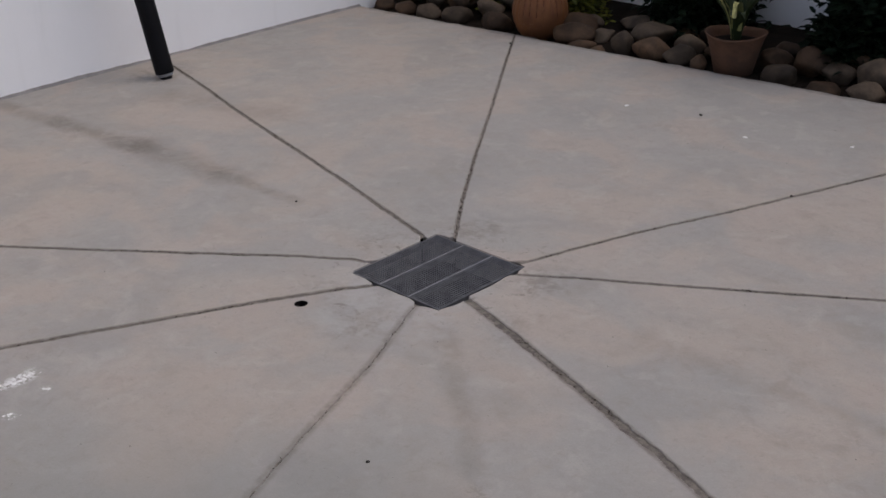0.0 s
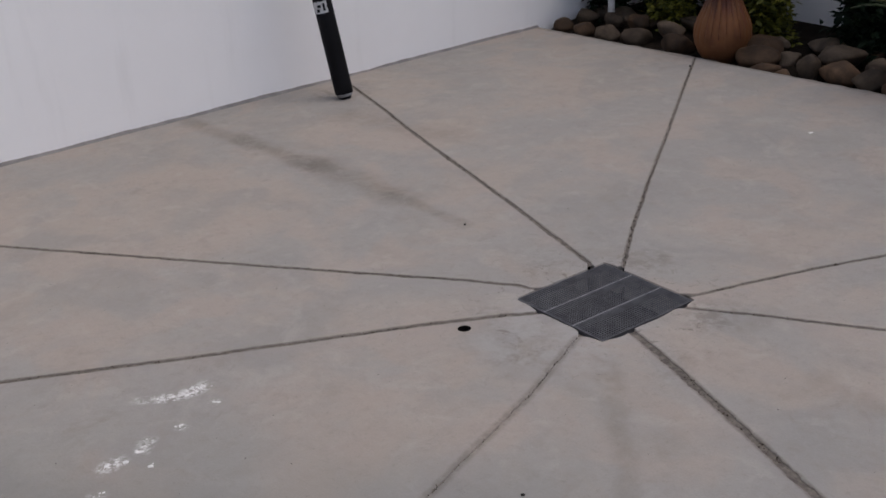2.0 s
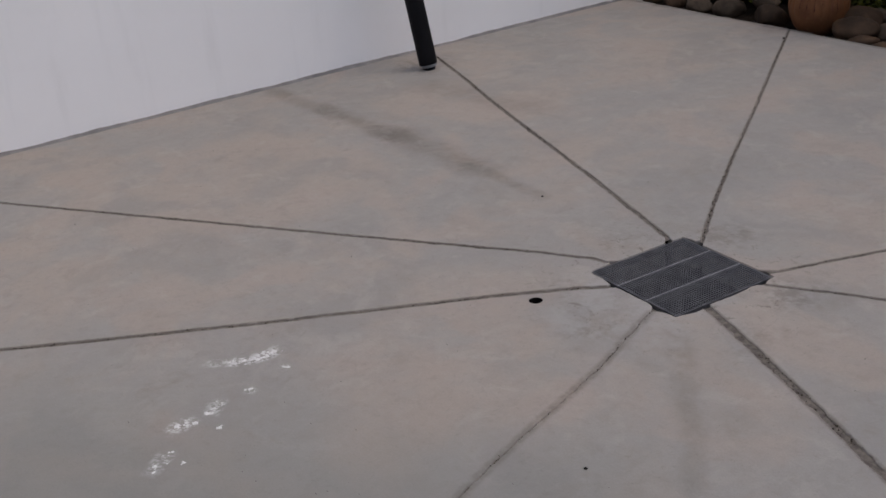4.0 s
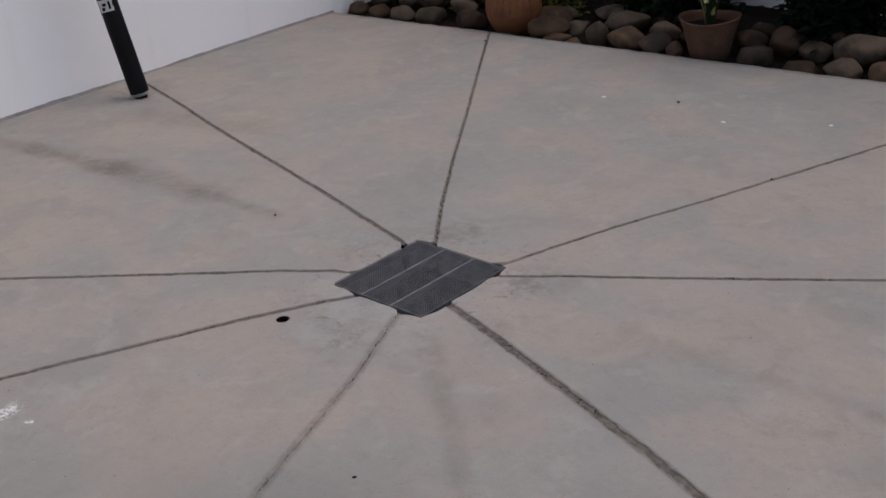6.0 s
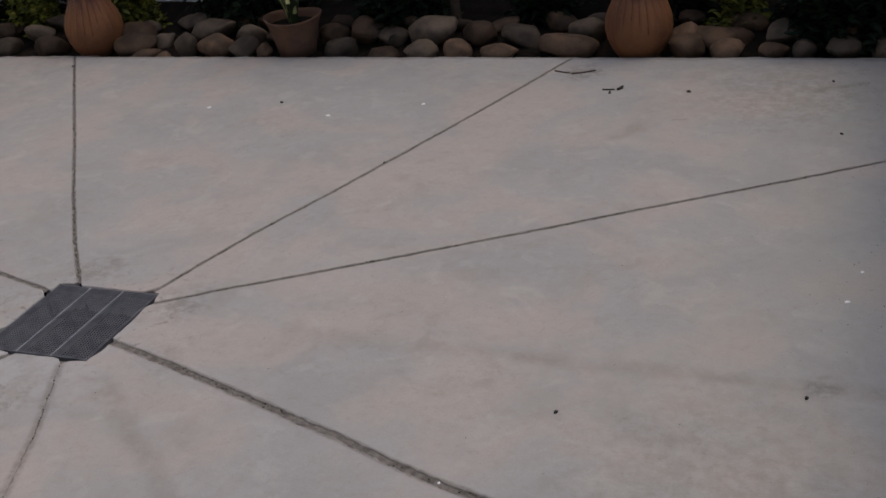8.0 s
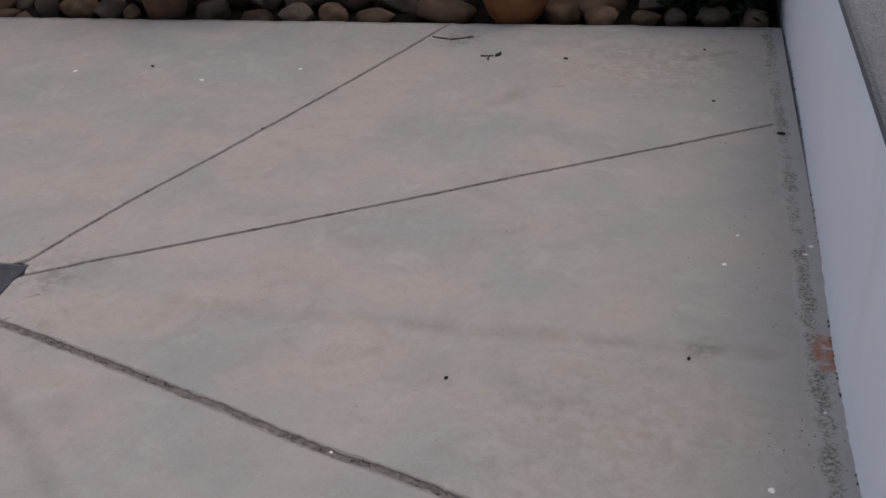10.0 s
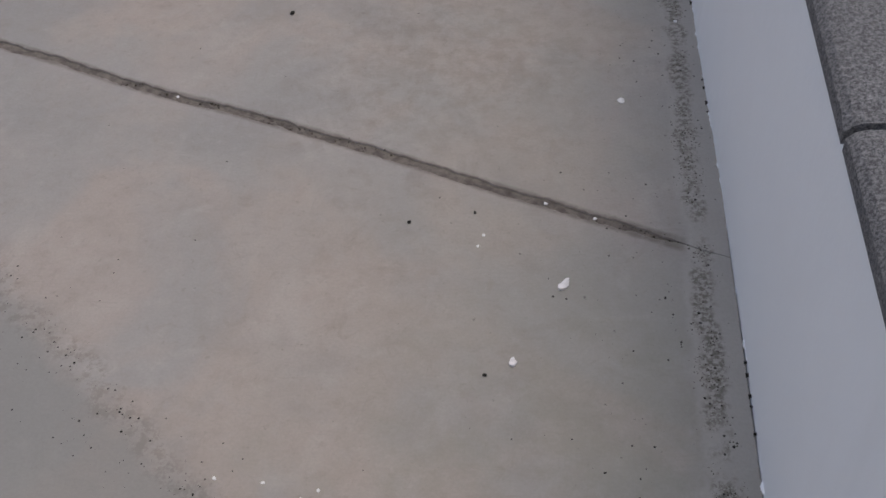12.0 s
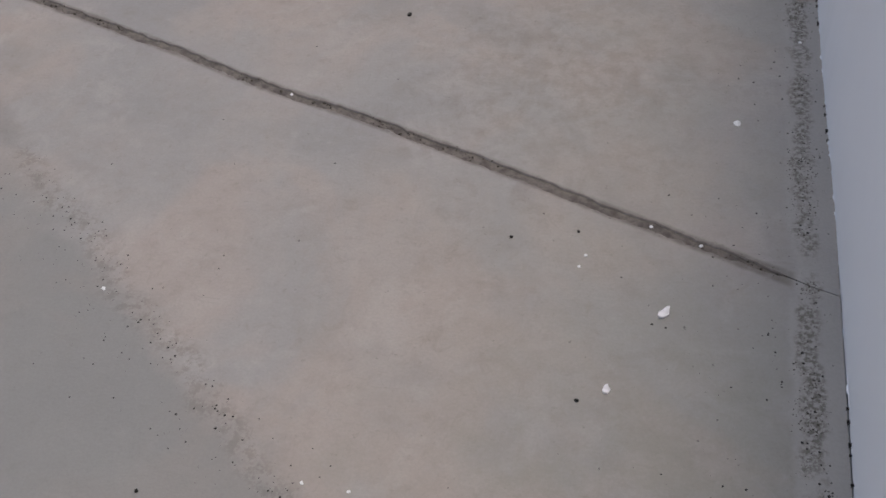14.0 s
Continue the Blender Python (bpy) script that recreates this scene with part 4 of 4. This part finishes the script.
# stones along the edge of the slab: place along it and across, width, height
EDGE = ((0.10, 0.11, 0.15, 0.09), (0.28, 0.11, 0.14, 0.09), (0.47, 0.11, 0.18, 0.10), (0.69, 0.13, 0.19, 0.13), (1.00, 0.11, 0.24, 0.125), (1.31, 0.04, 0.10, 0.042), (1.52, 0.14, 0.24, 0.125), (1.62, 0.06, 0.18, 0.062),
        (1.745, 0.05, 0.10, 0.045), (1.88, 0.08, 0.12, 0.155), (2.04, 0.11, 0.22, 0.145), (2.20, 0.10, 0.17, 0.12), (2.335, 0.07, 0.085, 0.095))
EDGE_ON = ((2.76, 0.10, 0.19, 0.118), (2.99, 0.07, 0.17, 0.066), (3.19, 0.08, 0.16, 0.095), (3.37, 0.09, 0.14, 0.11), (3.60, 0.08, 0.18, 0.086), (3.91, 0.11, 0.29, 0.14), (4.47, 0.10, 0.18, 0.12), (4.67, 0.08, 0.15, 0.11),
           (4.86, 0.08, 0.15, 0.084), (5.00, 0.09, 0.11, 0.095), (5.17, 0.10, 0.15, 0.10), (5.35, 0.10, 0.15, 0.10))
# those behind: place, width, height, lift
BEHIND = ((0.19, 0.16, 0.10, 0.04), (0.40, 0.15, 0.10, 0.04), (0.60, 0.17, 0.11, 0.05), (0.84, 0.18, 0.10, 0.04), (1.10, 0.14, 0.09, 0.03), (1.50, 0.24, 0.12, 0.04), (1.66, 0.14, 0.09, 0.00), (1.95, 0.27, 0.11, 0.05),
          (2.19, 0.16, 0.12, 0.02), (2.36, 0.18, 0.10, 0.03))
BEHIND_ON = ((2.66, 0.16, 0.11, 0.03), (2.84, 0.20, 0.16, 0.03), (2.99, 0.19, 0.10, 0.015), (3.20, 0.23, 0.15, 0.035), (3.45, 0.21, 0.13, 0.015), (3.68, 0.24, 0.10, 0.015), (4.00, 0.19, 0.14, 0.015),
             (4.46, 0.17, 0.11, 0.02), (4.63, 0.27, 0.095, 0.02), (4.90, 0.18, 0.12, 0.02), (5.20, 0.17, 0.11, 0.03))
rnd = random.Random(21)
for n, (x, y, w, high) in enumerate(EDGE + EDGE_ON):
    boulder(x, y + 0.015, w * 1.06, min(w, 0.16) * 1.05, high * 1.05, 100 + n, rnd.uniform(-12, 12))
for n, (x, w, high, lift) in enumerate(BEHIND + BEHIND_ON):
    boulder(x, 0.255 + rnd.uniform(-0.015, 0.02), w * 1.06, w * 0.85, high * 1.08, 200 + n, rnd.uniform(-30, 30), lift, 16)
for n in range(24):
    boulder(0.15 + 5.2 * n / 23 + rnd.uniform(-0.06, 0.06), rnd.uniform(0.40, 0.52), rnd.uniform(0.13, 0.26), rnd.uniform(0.11, 0.2), rnd.uniform(0.07, 0.13), 300 + n, rnd.uniform(-40, 40), 0.025, 14)


# ---- small things on the floor ----
def chip(name, x, y, w, l, turn, material, label, category, thick=0.0025, cup=0.0):
    bm = bmesh.new()
    rnd = random.Random(int(x * 1000) + int(-y * 1000))
    n = 10
    ring, low = [], []
    for i in range(n):
        a = 2 * math.pi * i / n
        k = 1 + rnd.uniform(-0.22, 0.16)
        px, py = l / 2 * k * math.cos(a), w / 2 * k * math.sin(a)
        ring.append(bm.verts.new((px, py, thick + cup * (px / l * 2) ** 2)))
        low.append(bm.verts.new((px * 1.03, py * 1.03, 0.0002)))
    mid = bm.verts.new((0, 0, thick * 1.1))
    for i in range(n):
        j = (i + 1) % n
        bm.faces.new((mid, ring[i], ring[j]))
        bm.faces.new((ring[i], low[i], low[j], ring[j]))
    ob = part(name, bm, material)
    ob.matrix_basis = pose(x, y, 0.0003, 0, 0, turn)
    return tagged(ob, label, category)


chip("petal", 5.137, -3.545, 0.017, 0.031, 55, PETAL, "fallen white petal lying on the concrete", "petal", 0.003, 0.004)
chip("petal", 5.046, -3.729, 0.014, 0.019, 80, PETAL, "crumpled white petal lying on the concrete", "petal", 0.003, 0.003)
for x, y, s in ((5.263, -3.009, 0.022), (5.179, -2.060, 0.020), (5.221, -1.886, 0.016), (4.707, -4.020, 0.014), (4.557, -3.985, 0.010), (4.640, -3.990, 0.009), (4.735, -4.000, 0.009),
                (4.98, -3.42, 0.010), (4.97, -3.45, 0.009), (5.101, -3.330, 0.011), (5.199, -3.369, 0.011), (4.270, -3.015, 0.011), (5.43, -1.93, 0.020), (5.41, -1.98, 0.018), (3.049, -0.766, 0.028),
                (2.427, -0.699, 0.030), (3.438, -0.616, 0.024), (4.05, -3.62, 0.012), (5.40, -2.72, 0.012)):
    chip("paint_chip", x, y, s * 0.65, s * 0.8, x * 700, FLAKE, "small white paint chip on the concrete", "paint chip", 0.0015)
for x, y, s in ((2.759, -0.623, 0.026), (4.482, -2.699, 0.018), (5.083, -2.541, 0.018), (4.997, -3.758, 0.010), (4.554, -0.430, 0.034), (5.391, -1.130, 0.040), (5.126, -0.295, 0.022),
                (1.33, -0.16, 0.025), (3.482, -1.235, 0.014), (4.83, -3.39, 0.010), (3.45, -3.35, 0.012), (4.279, -4.040, 0.010), (5.16, -0.85, 0.02), (4.96, -3.36, 0.008), (2.10, -2.38, 0.012)):
    chip("dark_crumb", x, y, s * 0.5, s * 0.75, x * 900, GRIT, "small black crumb of debris on the concrete", "debris", 0.004)
chip("rusty_crumb", 5.198, -4.015, 0.018, 0.021, 20, BROWN, "round rusty brown crumb stuck to the concrete", "debris", 0.004)
chip("dry_twig", 3.965, -0.203, 0.007, 0.090, -20, BROWN, "thin dark dry twig lying on the concrete", "twig", 0.004, 0.002)
chip("dry_twig", 4.065, -0.205, 0.006, 0.110, 24, BROWN, "thin dark dry twig lying on the concrete", "twig", 0.004, 0.003)
chip("dry_leaf", 4.215, -0.418, 0.012, 0.060, 8, GRIT, "curled dark dry leaf on the concrete", "leaf", 0.003, 0.003)
chip("dry_leaf", 4.262, -0.402, 0.020, 0.038, 60, GRIT, "curled dark dry leaf on the concrete", "leaf", 0.005, 0.004)
chip("dry_leaf", 4.225, -0.452, 0.010, 0.030, 95, GRIT, "curled dark dry leaf on the concrete", "leaf", 0.003, 0.002)


def scatter(name, spots, material, label, category, flat=0.5):
    """Many tiny uneven grains as one mesh."""
    verts, faces = [], []
    rnd = random.Random(len(spots))
    for x, y, s in spots:
        b = len(verts)
        n = 5
        for i in range(n):
            a = 2 * math.pi * (i + rnd.uniform(-0.3, 0.3)) / n
            r = s * rnd.uniform(0.6, 1.1)
            verts.append((x + r * math.cos(a), y + r * math.sin(a), 0.0002))
        verts.append((x + s * rnd.uniform(-0.3, 0.3), y + s * rnd.uniform(-0.3, 0.3), s * flat))
        faces += [(b + i, b + (i + 1) % n, b + n) for i in range(n)]
    me = bpy.data.meshes.new(name)
    me.from_pydata(verts, [], faces)
    me.materials.append(material)
    return tagged(new(name, me), label, category, kind="stuff")


rnd = random.Random(7)
spots = []
while len(spots) < 2200:
    y = rnd.uniform(-4.6, -0.05)
    x = 5.395 + rnd.gauss(0, 0.017)
    if noise2(y * 5.2, x * 3, 2) + 0.8 * noise2(y * 21, x * 21, 3) > 0.12 + 0.2 * (y > -2.2):
        spots.append((x, y, 0.0005 + 0.0020 * rnd.random() ** 2))
scatter("mossy_grit", spots, MOSS, "clumped brown mossy grit along the low wall", "grit", 0.6)
spots = []
while len(spots) < 560:
    y, x = rnd.uniform(-4.7, -0.05), 5.455 - abs(rnd.gauss(0, 0.16))
    if x < 5.447 and noise2(y * 3, x * 3, 5) > -0.1:
        spots.append((x, y, 0.0006 + 0.0026 * rnd.random() ** 2))
for _ in range(500):
    x, y = rnd.uniform(0.1, 5.3), rnd.uniform(-4.6, -0.05)
    spots.append((x, y, 0.0006 + 0.0020 * rnd.random() ** 2))
for _ in range(260):
    d, o = rnd.uniform(0, 1.4), rnd.gauss(0, 0.05)
    spots.append((3.75 + 0.743 * d - 0.67 * o - 0.05, -3.31 - 0.669 * d - 0.743 * o, 0.0006 + 0.0022 * rnd.random() ** 2))
for _ in range(120):
    y = rnd.uniform(-4.6, -2.9)
    if noise2(y * 3.1, 2.0, 7) + 0.5 * noise2(y * 12, 4.0, 8) > 0.0:
        spots.append((5.398 + rnd.gauss(0, 0.013), y, 0.0010 + 0.0030 * rnd.random() ** 2))
for _ in range(14):
    spots.append((5.205 + rnd.gauss(0, 0.035), -4.03 + rnd.gauss(0, 0.03), rnd.uniform(0.0012, 0.0040)))
for _ in range(170):
    q = rnd.random()
    if noise2(q * 9.0, 4.0, 7) > -0.1:
        spots.append((3.84 + 0.95 * q + rnd.gauss(0, 0.012), -3.39 - 0.86 * q + rnd.gauss(0, 0.012), 0.0008 + 0.0026 * rnd.random() ** 2))
scatter("grit", spots, GRIT, "scattered black grit and dirt specks on the concrete", "grit", 0.45)

# dirt clumps lodged in the cuts
spots = []
for n, ((end, width), start) in enumerate(zip(CUTS, STARTS)):
    way = Vector(end) - Vector(start)
    side = Vector((-way.y, way.x)).normalized()
    for _ in range(int(way.length * 240)):
        q = rnd.random()
        if noise2(q * way.length * 3.1, n * 2.2, 6) + 0.6 * noise2(q * way.length * 14, n, 9) > 0.02:
            d = q * way.length
            bend = bend_of(n, d) + 0.003 * noise2(d * 8, n * 5.1, 2)
            p = Vector(start) + way * q + side * (bend + rnd.gauss(0, width * 0.36))
            spots.append((p.x, p.y, 0.0008 + 0.0036 * rnd.random() ** 3))
joint_dirt = scatter("joint_dirt", spots, MOSS, "dark dirt clumps lodged in the saw cuts", "dirt", 0.9)
joint_dirt.location.z = -0.0016

spots = []
for ax, ay, bx, by, wide, n in ((2.42, -3.78, 2.455, -3.71, 0.009, 24), (2.455, -3.71, 2.448, -3.635, 0.010, 40), (2.55, -3.664, 2.552, -3.672, 0.006, 5), (2.60, -3.795, 2.602, -3.80, 0.007, 6),
                               (2.595, -3.888, 2.638, -3.925, 0.008, 14), (2.632, -3.98, 2.640, -4.04, 0.011, 18), (2.712, -3.932, 2.714, -3.936, 0.005, 3), (2.74, -4.09, 2.785, -4.15, 0.012, 10), (2.80, -4.07, 2.803, -4.072, 0.006, 3)):
    for _ in range(n):
        q = rnd.random()
        spots.append((rnd.gauss(ax + (bx - ax) * q, wide), rnd.gauss(ay + (by - ay) * q, wide), abs(rnd.gauss(0.003, 0.003)) + 0.0012))
scatter("paint_crumbs", spots, FLAKE, "crushed white paint crumbs smeared on the concrete", "paint crumbs", 0.15)

# broken gap between the low wall and the floor, drawn as thin black slivers
verts, faces = [], []
y = -4.7
while y < -0.05:
    run = 0.003 + 0.018 * rnd.random() ** 2
    if noise2(y * 2.6, 3, 3) > 0.02 - 0.10 * (y < -3.7):
        b, hgt, x = len(verts), rnd.uniform(0.0012, 0.0040), foot_line(y) - 0.0028
        verts += [(x - 0.002, y, 0.0004), (x - 0.002, y + run, 0.0004), (x + 0.001, y + run * 0.8, hgt), (x + 0.001, y + run * 0.15, hgt), (x + 0.012, y + run * 0.8, hgt), (x + 0.012, y + run * 0.15, hgt)]
        faces += [(b, b + 1, b + 2, b + 3), (b + 3, b + 2, b + 4, b + 5)]
    y += run + rnd.uniform(0.004, 0.05)
me = bpy.data.meshes.new("wall_foot_dirt")
me.from_pydata(verts, [], faces)
me.materials.append(GRIT)
tagged(new("wall_foot_dirt", me), "broken black gap line at the low wall's foot", "dirt", kind="stuff")

# ragged edge of wall paint brushed out on to the floor
verts, faces = [], []
y = -4.75
while y < -0.02:
    reach = 0.004 * noise2(y * 9, 2, 4) + 0.005 * noise2(y * 41, 5, 4) + 0.003 * noise2(y * 110, 1, 4) + 0.008 * math.exp(-((y + 4.05) / 0.030) ** 2)
    x = foot_line(y)
    verts += [(x + 0.006, y, 0.0012), (x - max(0.0, reach), y, 0.0008 if reach > 0 else -0.001)]
    y += 0.005
n = len(verts) // 2
faces = [(2 * i, 2 * i + 1, 2 * i + 3, 2 * i + 2) for i in range(n - 1)]
me = bpy.data.meshes.new("paint_edge")
me.from_pydata(verts, [], faces)
me.materials.append(LOW_WALL)
edge = new("paint_edge", me)
edge.parent = low_wall
tagged(edge, "ragged brushed edge of white paint")
